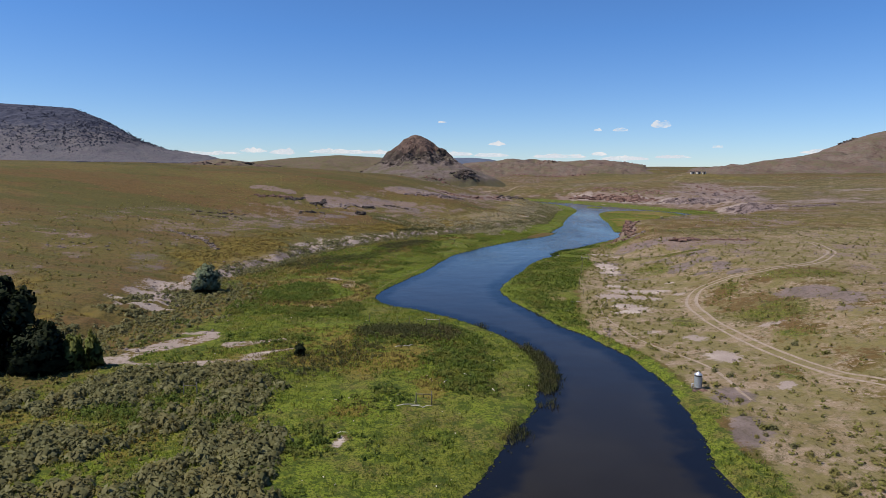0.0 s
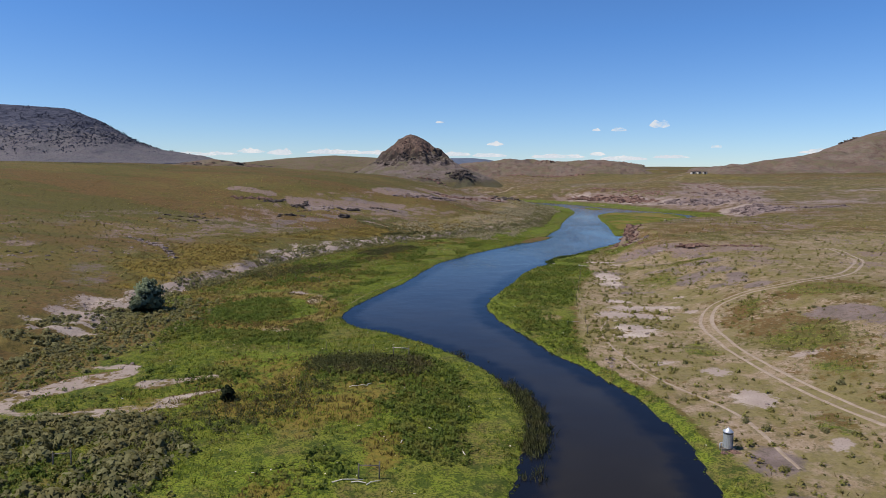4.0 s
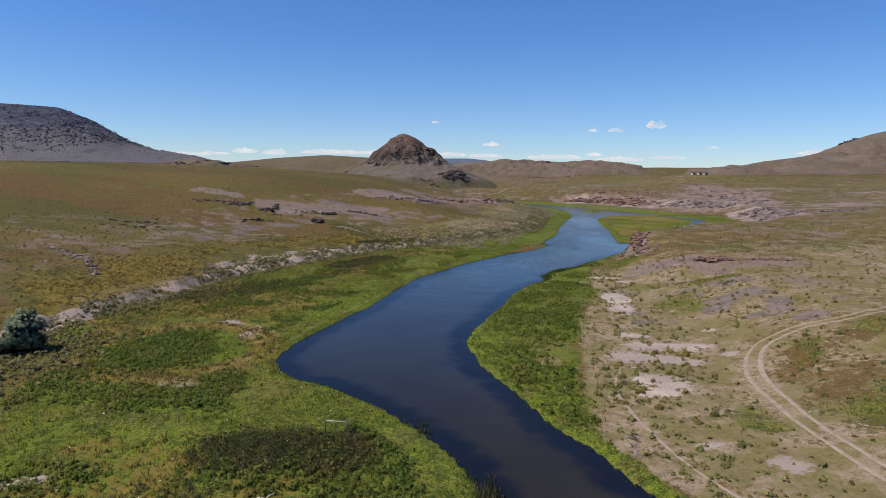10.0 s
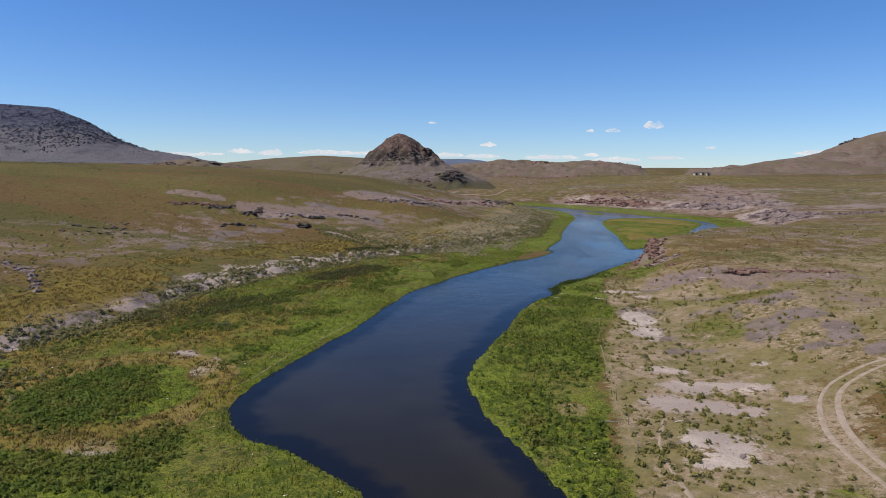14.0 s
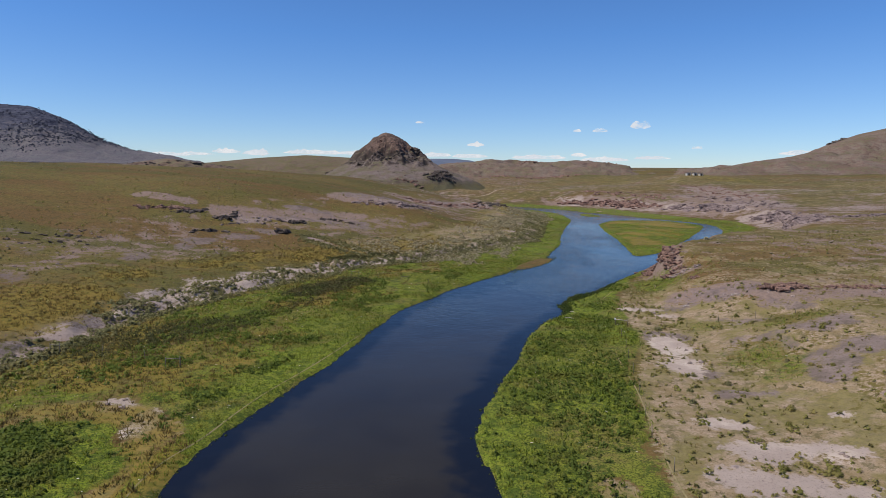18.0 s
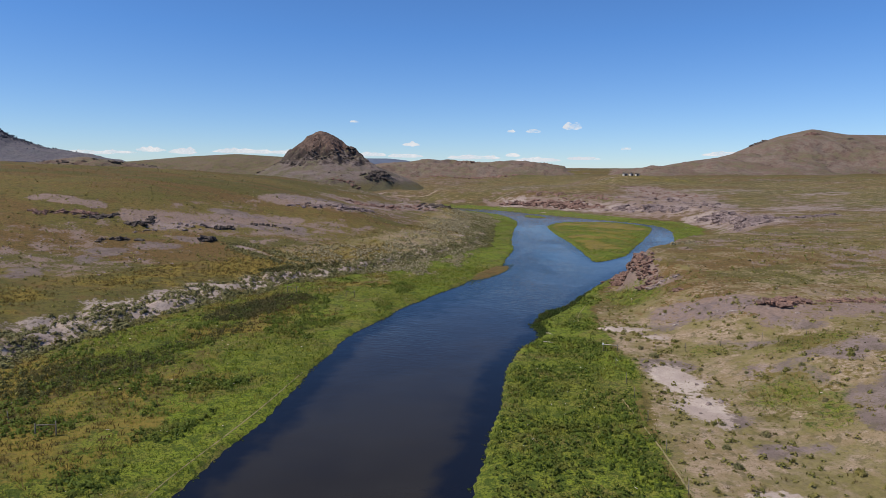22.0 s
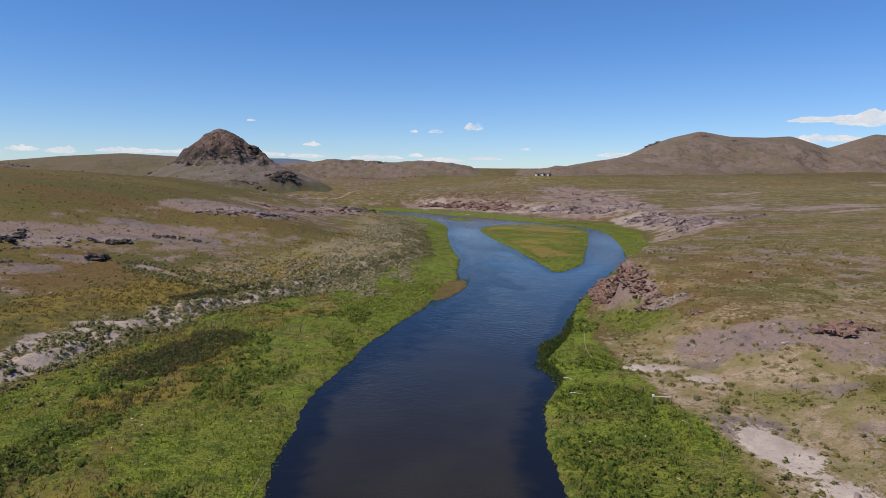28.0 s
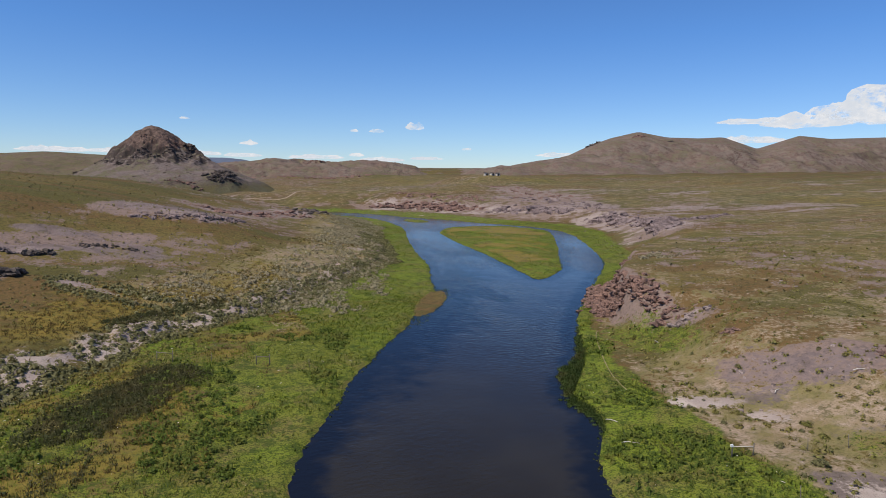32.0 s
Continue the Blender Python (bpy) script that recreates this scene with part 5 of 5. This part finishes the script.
outcrop("low dark rocks along the upper lilac band", [(-21.5, 291), (-17, 292.5), (-8, 292)], 26, 1.3, ROCK_DARK, 1.1, 38, rise=0.4)
outcrop("dark rocks in a row on lilac soil", [(-53, 258), (-50, 261), (-46.5, 261.5), (-43, 263)], 26, 1.4, ROCK_DARK, 0.9, 39, rise=0.4)
outcrop("dark small rocks on the open slope", [(-84, 235), (-76, 238), (-69, 241)], 16, 1.3, ROCK_DARK, 1.5, 40, rise=0.4)
outcrop("rocky grey headland of broken stone", [(-10, 320.5), (-3, 320), (5, 323), (12, 327), (17, 340)], 110, 1.9, ROCK_MAUVE, 2.6, 10, rise=0.35)
outcrop("brown rocks along the headland crest", [(6, 377), (18, 372), (32, 384), (48, 400)], 95, 2.9, ROCK_RED, 6, 11, rise=0.25)
outcrop("grey stepped rocks by the side channel", [(158, 316), (168, 322), (176, 336), (184, 352)], 200, 3.6, ROCK_MAUVE, 5, 12, "cliff", 0.3)
outcrop("purple-grey rock band above the side channel", [(186, 366), (194, 385), (196, 400)], 150, 3.8, ROCK_MAUVE, 8, 13, rise=0.25)
outcrop("brown rock slabs over the far bank", [(196, 432), (190, 460), (182, 480)], 130, 4.2, ROCK_MAUVE, 8, 14, rise=0.25)
outcrop("red rock bluff over the far bank", [(176, 500), (166, 522), (152, 545), (132, 560)], 190, 4.4, ROCK_RED, 7, 15, "cliff", 0.35)
outcrop("broken red and brown rocks along the far slope", [(196, 520), (180, 545), (160, 575)], 120, 3.3, ROCK_RED, 12, 22, rise=0.2)
outcrop("pale grey rock slope above the far bank", [(215, 520), (222, 480), (216, 440), (208, 412)], 150, 3.2, ROCK_MAUVE, 15, 23, rise=0.2)
outcrop("brown scattered crags on the far slope", [(262, 600), (245, 540), (236, 490)], 85, 3.3, ROCK_RED, 22, 24, rise=0.2)
outcrop("grey rock rib running up from the side channel", [(176, 330), (190, 334), (206, 340), (222, 344)], 81, 2.4, ROCK_MAUVE, 3.5, 25)
outcrop("dark rocks at the foot of the headland", [(46, 404), (60, 425), (66, 450)], 47, 2.4, ROCK_DARK, 6, 26)
outcrop("reddish low crags on the far ridge foot", [(150, 1150), (230, 1130), (320, 1140)], 68, 9.4, ROCK_RED, 30, 27, rise=0.2)
outcrop("brown rim rocks on the far ridge crest", [(470, 1488), (510, 1490), (540, 1492)], 40, 8, ROCK_RED, 7, 28, rise=0.3, ground_at=ridge_height)
outcrop("red cliffs along the brown ridge", [(250, 1330), (330, 1340), (400, 1352), (470, 1380)], 90, 7, ROCK_RED, 20, 49, rise=0.2, ground_at=ridge_height)
outcrop("small curved stone ledge on the slope", [(-77, 189), (-69, 184), (-63, 177), (-58.7, 170.6), (-58, 166.5)], 80, 1.1, ROCK_GREY, 1.1, 16)
outcrop("dark stones on the grassy slope", [(-74, 248), (-70, 236), (-84, 222)], 23, 1.1, ROCK_DARK, 5, 17)
outcrop("grey stones on the bare slope", [(-92, 150), (-80, 158), (-74, 166)], 34, 0.8, ROCK_GREY, 6, 18)
outcrop("rubble of grey stones at the creek bank", [(22.5, 94), (23, 99)], 23, 0.5, ROCK_GREY, 1.2, 19)
outcrop("dark rocks along the crest of the knoll", [(-330, 790), (-290, 788), (-240, 786), (-200, 788), (-160, 792)], 90, 4.5, ROCK_DARK, 9, 51, rise=0.2, ground_at=knoll_height)
outcrop("dark crag at the foot of the butte", [(46, 812), (56, 822), (68, 820)], 80, 5.0, ROCK_DARK, 8, 20, "cliff", 0.35, butte_height)
outcrop("dark broken cliff band round the butte crown", [(-42, 872), (-24, 866), (-4, 869), (18, 870), (27, 884), (31, 902)], 120, 4.0, ROCK_DARK, 5, 31, "cliff", 0.25, butte_height)
outcrop("red-brown crags on the butte summit", [(-16, 896), (-4, 890), (10, 888), (20, 896)], 70, 3.2, ROCK_RED, 14, 32, rise=0.1, ground_at=butte_height)
outcrop("dark crags on the shoulder of the butte", [(-60, 914), (-57, 908), (-50, 892), (-44, 878)], 36, 3.0, ROCK_DARK, 4, 33, rise=0.3, ground_at=butte_height)
outcrop("low crags on the scree of the butte", [(-80, 900), (-74, 890)], 12, 3.0, ROCK_DARK, 4, 41, rise=0.3, ground_at=butte_height)
outcrop("dark small rocks strewn over the butte scree", [(-80, 850), (-40, 822), (10, 812), (60, 840), (84, 880)], 150, 2.0, ROCK_DARK, 26, 47, rise=0.2, ground_at=butte_height)
outcrop("broken red rocks along the butte foot", [(2, 803), (16, 799), (34, 795)], 50, 2.8, ROCK_RED, 5, 42, rise=0.3, ground_at=butte_height)
outcrop("red-brown crags below the mountain peak", [(1030, 1362), (1045, 1368), (1056, 1374)], 40, 10, ROCK_RED, 12, 43, rise=0.15, ground_at=mountain_height)
outcrop("dark rocky knob on the mountain shoulder", [(955, 1425), (972, 1432), (985, 1438)], 34, 13, ROCK_DARK, 7, 44, rise=0.15, ground_at=mountain_height)
outcrop("dark rock band on the mountain flank", [(1098, 1336), (1113, 1340), (1128, 1344)], 30, 8, ROCK_DARK, 6, 45, rise=0.15, ground_at=mountain_height)


def crown(seed, blobs, leaves, leaf, material):
    """A crown of leaf clumps round several limbs, uneven in outline. blobs: x, y, z, radius, height."""
    out = []
    for k, (x, y, z, r, h) in enumerate(blobs):
        q = leaf_dome(leaves, seed + k, leaf / r, 0.5, 0.45, 0.7)
        low = leaf_dome(leaves // 2, seed + 50 + k, leaf / r, 0.5, 0.5, 0.7) * np.array([1, 1, -1])
        q = np.concatenate([q, low]) * np.array([2 * r, 2 * r, 2 * h]) + np.array([x, y, z])
        out.append(q)
    v = np.concatenate(out).reshape(-1, 3)
    mid = np.array([0, 0, np.mean([b[2] for b in blobs]) * 0.8])
    return leaf_mesh("crown", v, (v - mid) / np.linalg.norm(v - mid, axis=1)[:, None], material)


def tree(name, label, x, y, tall, wide, material, seed, leaves=150, leaf=0.28, low=0.12):
    top = thing(name, label, "tree", x, y)
    r = random.Random(seed)
    part("trunk", rod("trunk", [(0, 0, -0.2), (0.08, 0.05, tall * 0.2), (-0.05, 0.1, tall * 0.45), (0.05, 0.0, tall * 0.75)], [0.035 * tall, 0.028 * tall, 0.02 * tall, 0.006 * tall], BARK), top)
    blobs = [(0, 0, tall * 0.62, wide * 0.33, tall * 0.36), (0, 0, tall * 0.46, wide * 0.4, tall * 0.4)]
    for k in range(9):
        a, z = 2 * math.pi * k / 9 + r.uniform(-0.4, 0.4), tall * r.uniform(low + 0.16, 0.72)
        d = wide * r.uniform(0.2, 0.34) * (1.15 - 0.5 * z / tall)
        blobs.append((d * math.cos(a), d * math.sin(a), z, wide * r.uniform(0.16, 0.24), tall * r.uniform(0.14, 0.22)))
        if k % 2 == 0:
            part("limb", rod("limb", [(0, 0, tall * 0.15), (d * 0.4 * math.cos(a), d * 0.4 * math.sin(a), z * 0.7), (d * math.cos(a), d * math.sin(a), z)], [0.018 * tall, 0.012 * tall, 0.004 * tall], BARK, 6), top)
    for k in range(7):
        a = 2 * math.pi * k / 7 + r.uniform(-0.3, 0.3)
        d = wide * r.uniform(0.28, 0.42)
        blobs.append((d * math.cos(a), d * math.sin(a), tall * r.uniform(0.08, 0.2), wide * r.uniform(0.12, 0.2), tall * r.uniform(0.1, 0.2)))
    for k in range(6):
        a, z = r.uniform(0, 6.28), tall * r.uniform(0.7, 0.95)
        d = wide * r.uniform(0.02, 0.2)
        blobs.append((d * math.cos(a), d * math.sin(a), z, wide * r.uniform(0.06, 0.11), tall * r.uniform(0.07, 0.13)))
    part("crown", crown(seed, blobs, leaves, leaf, material), top)
    return top


tree("olive_tree", "round silver-green tree standing alone at the meadow edge", -47, 126, 5.4, 5.6, OLIVE_LEAF, 5, 300, 0.14, 0.02)
tree("juniper_tree", "tall dark juniper at the edge of the sage flat", -55.0, 77.5, 10.5, 8.0, JUNIPER, 8, 420, 0.2, 0.0)
tree("juniper_tree", "dark spreading juniper beside a taller one", -50.4, 76.0, 5.6, 6.6, JUNIPER, 9, 380, 0.17, 0.0)
tree("willow_tree", "young yellow-green willow next to the junipers", -47.2, 77.0, 4.0, 2.6, WILLOW, 10, 200, 0.12, 0.0)
tree("willow_tree", "slim young willow at the sandy wash", -45.2, 77.6, 3.9, 2.0, WILLOW, 11, 200, 0.11, 0.0)
tree("juniper_tree", "dark juniper deeper in the thicket", -60, 82, 7.5, 6.5, JUNIPER, 12, 280, 0.2, 0.0)
tree("willow_tree", "small dark green bush tree in the meadow", -21.6, 82.5, 1.6, 1.4, JUNIPER, 13, 80, 0.07, 0.0)

shrub_makes = []
for k in range(6):
    base = thing("shrub", "low rounded olive-green shrub on dry pale soil", "shrub", 0, 0, 0, group="shrubs on the dry bank")
    part("stems", rod("stems", [(0, 0, -0.1), (0.05, 0.02, 0.25), (0.02, 0.06, 0.5)], [0.05, 0.035, 0.01], BARK, 5), base)
    part("crown", leaf_mesh("crown", (q := leaf_dome(230, 200 + k, 0.09, 0.65, 0.6, 0.5)).reshape(-1, 3), dome_normals(q), RABBIT if k % 3 else SAGE), base)
    shrub_makes.append(base)
spots = spread_points(150, (24, 70, 46, 200), lambda x, y, d, lf, rf: rabbit_chance(x, y, d, lf, rf) * (sample(x, y, 5, 6)[0] < 0.7), 31)
pick = random.Random(4)
for k, (x, y) in enumerate(zip(*spots)):
    s = pick.uniform(0.45, 0.95)
    m = pose(x, y, float(height(x, y)[0]), 0, 0, pick.uniform(0, 360))
    ob = shrub_makes[k] if k < 6 else copy_thing(shrub_makes[k % 6], m)
    ob.matrix_basis = m @ Matrix.Diagonal((s, s, s * pick.uniform(0.7, 1.0), 1))


# a small round steel gauge house on the bank
def gauge_house(x, y):
    top = thing("gauge_house", "round galvanised steel gauge house with a conical roof", "shed", x, y, turn=-12)
    top.scale = (0.84, 0.84, 0.84)
    bm = bmesh.new()
    n, rings = 72, []
    for z in (0.28, 0.3, 1.86, 1.88):
        rings.append([bm.verts.new(((0.46 + 0.016 * math.cos(18 * a)) * math.cos(a), (0.46 + 0.016 * math.cos(18 * a)) * math.sin(a), z)) for a in (2 * math.pi * i / n for i in range(n))])
    for a, b in zip(rings[:-1], rings[1:]):
        for i in range(n):
            bm.faces.new((a[i], a[(i + 1) % n], b[(i + 1) % n], b[i]))
    bm.faces.new(rings[0][::-1])
    bm.faces.new(rings[-1])
    part("body", mesh_of("body", bm, STEEL, True), top)
    # a solid dark ring stands in for the shaded gap below the eaves
    part("eaves_shade", rod("eaves_shade", [(0, 0, 1.78), (0, 0, 1.99)], [0.475, 0.475], ROCK_DARK, 32), top, "dark ring standing in for the shaded gap under the roof")
    part("roof", rod("roof", [(0, 0, 1.96), (0, 0, 2.0), (0, 0, 2.34), (0, 0, 2.37)], [0.54, 0.54, 0.09, 0.05], STEEL, 32), top, "pale conical metal roof")
    part("finial", rod("finial", [(0, 0, 2.35), (0, 0, 2.46)], [0.05, 0.04], STEEL, 12), top)
    door = part("door", box("door", (0.03, 0.5, 1.4), STEEL, (0.47, 0, 1.05)), top, "pale sheet-metal door")
    part("handle", box("handle", (0.04, 0.03, 0.14), ROCK_DARK, (0.5, 0.18, 1.05), 0.005), door)
    for yy in (-0.35, 0.35):
        part("skid", box("skid", (1.3, 0.16, 0.3), GREYWOOD, (0, yy, 0.12), 0.02), top, "weathered timber skid")
    part("floor_plate", rod("floor_plate", [(0, 0, 0.24), (0, 0, 0.29)], [0.54, 0.54], GREYWOOD, 32), top)
    part("pipe", rod("pipe", [(-0.8, -0.25, -0.1), (-0.8, -0.25, 0.75), (-0.55, -0.2, 0.8)], [0.06, 0.06, 0.06], STEEL, 10), top, "short steel pipe beside the house")
    return top


PAINT = plain_material("white_paint", (0.74, 0.75, 0.76), (0.6, 0.61, 0.62), 0.5, 0.0, 3.0)
gauge_house(25.05, 70.3)
outcrop("red-brown stones round the gauge house footing", [(24.6, 69.7), (25.6, 69.6)], 12, 0.45, ROCK_RED, 0.35, 48)


def brace(name, label, x, y, wide, tall, turn, rail_material, rubble=False):
    """Two fence posts joined by a rail: an H-brace."""
    top = thing(name, label, "fence", x, y, turn=turn, group="fence braces")
    for sx in (-0.5, 0.5):
        part("post", rod("post", [(sx * wide, 0, -0.3), (sx * wide + 0.02, 0.01, tall * 0.6), (sx * wide + 0.03, 0, tall + (0.12 if sx > 0 else 0))], [0.06, 0.057, 0.05], GREYWOOD, 10), top)
    part("rail", rod("rail", [(-0.5 * wide, 0.02, tall * 0.86), (0.5 * wide + 0.05, 0.02, tall * 0.82)], [0.045, 0.042], rail_material, 10), top, "bleached rail")
    part("brace_wire", rod("brace_wire", [(-0.5 * wide, 0, 0.1), (0.5 * wide, 0, tall * 0.8)], [0.012, 0.012], ROCK_DARK, 5), top)
    return top


brace("fence_brace", "weathered wooden fence brace with a pale top rail", -4.1, 99.2, 2.0, 1.35, -8, PALEWOOD)
brace("fence_brace", "grey wooden fence brace at a driftwood heap", -6.0, 65.2, 1.6, 1.3, 2, GREYWOOD)
brace("fence_brace", "dark wooden fence brace among the sage", -30.4, 67.4, 1.3, 1.4, 10, GREYWOOD)
brace("fence_brace", "dark wooden fence brace in the yellow grass", -23.3, 154.1, 1.7, 1.3, 0, GREYWOOD)
brace("fence_brace", "dark wooden fence brace below the eroded bank", -40.3, 160.8, 1.4, 1.3, -15, GREYWOOD)
brace("fence_brace", "grey wooden fence brace at the bank foot", -5.4, 223, 2.1, 1.3, -30, GREYWOOD)
brace("fence_brace", "grey wooden fence brace in tall weeds", 5.8, 217.5, 1.6, 1.2, -15, GREYWOOD)
white_brace = brace("fence_brace", "white pipe fence brace with a pale end block", 39.7, 174.6, 1.9, 1.0, -20, PALEWOOD)
part("end_block", box("end_block", (0.24, 0.2, 0.22), PAINT, (-1.0, 0, 0.95), 0.02), white_brace, "white end block")

post_mesh = rod("fence_post", [(0, 0, -0.3), (0.01, 0, 0.7), (0.03, 0.01, 1.25)], [0.032, 0.03, 0.028], GREYWOOD, 8)
FENCE = [(45.5, 172.8), (49.1, 171.6), (53.5, 170.4), (58.6, 169), (64, 167.5), (37, 167), (35.5, 161), (34, 156), (32.2, 149.5), (30.3, 142.6), (28.2, 135.5), (26.8, 130.5), (26, 124), (24.9, 117),
         (23.5, 110.6), (22, 103.3), (-7.7, 100.4), (-9.7, 100.6), (-14, 101), (-19, 101.5), (-28, 158), (-34, 160), (0, 220.5), (-12, 226), (11, 214.5)]
for x, y in FENCE:
    ob = new("fence_post", post_mesh)
    ob.matrix_basis = pose(x, y, float(height(x, y)[0]), pick.uniform(-5, 5), pick.uniform(-5, 5), pick.uniform(0, 360))
    tagged(ob, "thin grey weathered fence post in a wire fence line", "fence post", "fence posts")


def log(x, y, long, turn, thick=0.05, label="bleached driftwood log lying on the bank"):
    me = rod("driftwood", [(-long / 2, 0, 0.05), (-long / 6, 0.08 * long, 0.12), (long / 5, 0.05 * long, 0.1), (long / 2, -0.02 * long, 0.08)], [thick, thick * 0.9, thick * 0.7, thick * 0.4], PALEWOOD, 8)
    ob = new("driftwood", me)
    ob.matrix_basis = pose(x, y, float(height(x, y)[0]) + thick * 0.4, 0, 0, turn)
    return tagged(ob, label, "driftwood", "driftwood on the banks")


for x, y, long, turn in ((-7.6, 64.7, 2.4, 8), (-6.6, 64.4, 1.5, -15), (-5.6, 64.5, 1.2, 30), (-2.6, 98.2, 1.3, -40), (54.5, 183.1, 1.8, 20), (61, 178.5, 2.2, -15), (33, 181, 1.6, -30), (23, 117.6, 2.0, 5), (30, 116.8, 1.3, -4),
                         (-3.4, 72, 0.9, 60), (-1.0, 75, 0.8, 120), (1.8, 70, 1.0, 100), (-9, 86.2, 1.1, 15), (-8, 86.5, 0.9, -10), (-7.4, 87, 0.8, 50), (35, 186.2, 1.3, -60), (-13.5, 57.5, 1.0, 10), (58, 205.5, 1.4, 70)):
    log(x, y, long, turn)


def shed(x, y, wide, turn, label):
    top = thing("shed", label, "shed", x, y, turn=turn, group="sheds on the skyline")
    part("wall", box("wall", (wide, 4, 2.6), PALEWOOD, (0, 0, 1.2), 0.05), top, "white walls")
    bm = bmesh.new()
    pts = [bm.verts.new((sx * (wide / 2 + 0.3), sy * 2.4, z)) for sx in (-1, 1) for sy, z in ((-1, 2.4), (0, 3.3), (1, 2.4))]
    for f in ((0, 1, 4, 3), (1, 2, 5, 4), (0, 2, 1), (3, 4, 5), (0, 3, 5, 2)):
        bm.faces.new([pts[i] for i in f])
    part("roof", mesh_of("roof", bm, ROCK_DARK), top, "dark gable roof")
    part("door", box("door", (1.6, 0.1, 2.2), ROCK_DARK, (0, -2.05, 1.0), 0.02), top, "dark doorway")


for x, y, s, label in ((50.5, 176.7, 2.2, "bright green rounded shrub in the dry grass"), (44, 170.5, 2.6, "large grey sage clump beside the white fence brace"), (46.6, 187.5, 1.2, "small green shrub on pale soil"), (47.5, 178.6, 1.5, "yellow-green shrub by the fence line")):
    ob = copy_thing(shrub_makes[0 if "grey" in label else 1], pose(x, y, float(height(x, y)[0]), 0, 0, 40 * s))
    ob.matrix_basis = ob.matrix_basis @ Matrix.Diagonal((s, s, s * 0.7, 1))
    tagged(ob, label, "shrub", "shrubs on the dry bank")


shed(330, 762, 4, 10, "small white shed with a dark roof on the skyline")
shed(336, 760, 3.5, -5, "small white-walled shed beside two others on the skyline")
shed(324, 764, 4.5, 0, "long white shed with a dark roof on the skyline")


# ---- clouds ----
def cloud_material():
    """White vapour far off: its sunlit white is an even glow of its own, thinning out in wisps."""
    n = Nodes("cloud_glow", 1.0, 0.0)
    # emission stands in for sunlight, which keeps the undersides from going dark
    glow, clear, blend = n.node("Emission"), n.node("BsdfTransparent"), n.node("MixShader")
    n.join(n.mix(n.ramp(n.noise(0.012, 4), 0.4, 0.65), (0.8, 0.85, 0.93), (0.98, 0.98, 1.0)), glow.inputs["Color"])
    glow.inputs["Strength"].default_value = 0.84
    n.join(n.ramp(n.noise(0.012, 6, 0.7, (0.7, 0.7, 1.2)), 0.36, 0.6), blend.inputs[0])
    n.join(clear.outputs[0], blend.inputs[1])
    n.join(glow.outputs[0], blend.inputs[2])
    n.join(blend.outputs[0], n.tree.nodes["Material Output"].inputs["Surface"])
    return n.mat


CLOUD = cloud_material()


def cloud(az, up, wide, tall, seed):
    """A fair-weather cloud 4.4 km off: az, up, wide and tall in degrees as seen from the creek."""
    dist = 4400.0
    w, h = dist * math.tan(radians(wide)), dist * math.tan(radians(tall))
    bm = bmesh.new()
    bmesh.ops.create_icosphere(bm, subdivisions=4, radius=0.5)
    lump = w / h
    for v in bm.verts:
        q = Vector((v.co.x * lump, v.co.y * lump, v.co.z)) * 2.2 + Vector((13.7 * seed, 0, 0))
        puff = 0.34 * (1 - abs(noise.noise(q))) + 0.2 * (1 - abs(noise.noise(q * 2.3))) + 0.1 * (1 - abs(noise.noise(q * 5)))
        taper = 0.55 + 0.9 * abs(noise.noise(Vector((v.co.x * lump * 0.9 + 7.1 * seed, 0, 0))))
        v.co = v.co * (0.62 + puff)
        v.co.z = (v.co.z if v.co.z > 0 else v.co.z * 0.35) * taper
    bm.transform(Matrix.Diagonal((w, w * 0.5, h * 1.4, 1)))
    ob = new("cloud", mesh_of("cloud", bm, CLOUD, True))
    a = radians(az)
    ob.matrix_basis = Matrix.Translation((dist * math.sin(a), 70 + dist * math.cos(a), 25 + dist * math.tan(radians(up)))) @ pose(0, 0, 0, 0, 0, -az)
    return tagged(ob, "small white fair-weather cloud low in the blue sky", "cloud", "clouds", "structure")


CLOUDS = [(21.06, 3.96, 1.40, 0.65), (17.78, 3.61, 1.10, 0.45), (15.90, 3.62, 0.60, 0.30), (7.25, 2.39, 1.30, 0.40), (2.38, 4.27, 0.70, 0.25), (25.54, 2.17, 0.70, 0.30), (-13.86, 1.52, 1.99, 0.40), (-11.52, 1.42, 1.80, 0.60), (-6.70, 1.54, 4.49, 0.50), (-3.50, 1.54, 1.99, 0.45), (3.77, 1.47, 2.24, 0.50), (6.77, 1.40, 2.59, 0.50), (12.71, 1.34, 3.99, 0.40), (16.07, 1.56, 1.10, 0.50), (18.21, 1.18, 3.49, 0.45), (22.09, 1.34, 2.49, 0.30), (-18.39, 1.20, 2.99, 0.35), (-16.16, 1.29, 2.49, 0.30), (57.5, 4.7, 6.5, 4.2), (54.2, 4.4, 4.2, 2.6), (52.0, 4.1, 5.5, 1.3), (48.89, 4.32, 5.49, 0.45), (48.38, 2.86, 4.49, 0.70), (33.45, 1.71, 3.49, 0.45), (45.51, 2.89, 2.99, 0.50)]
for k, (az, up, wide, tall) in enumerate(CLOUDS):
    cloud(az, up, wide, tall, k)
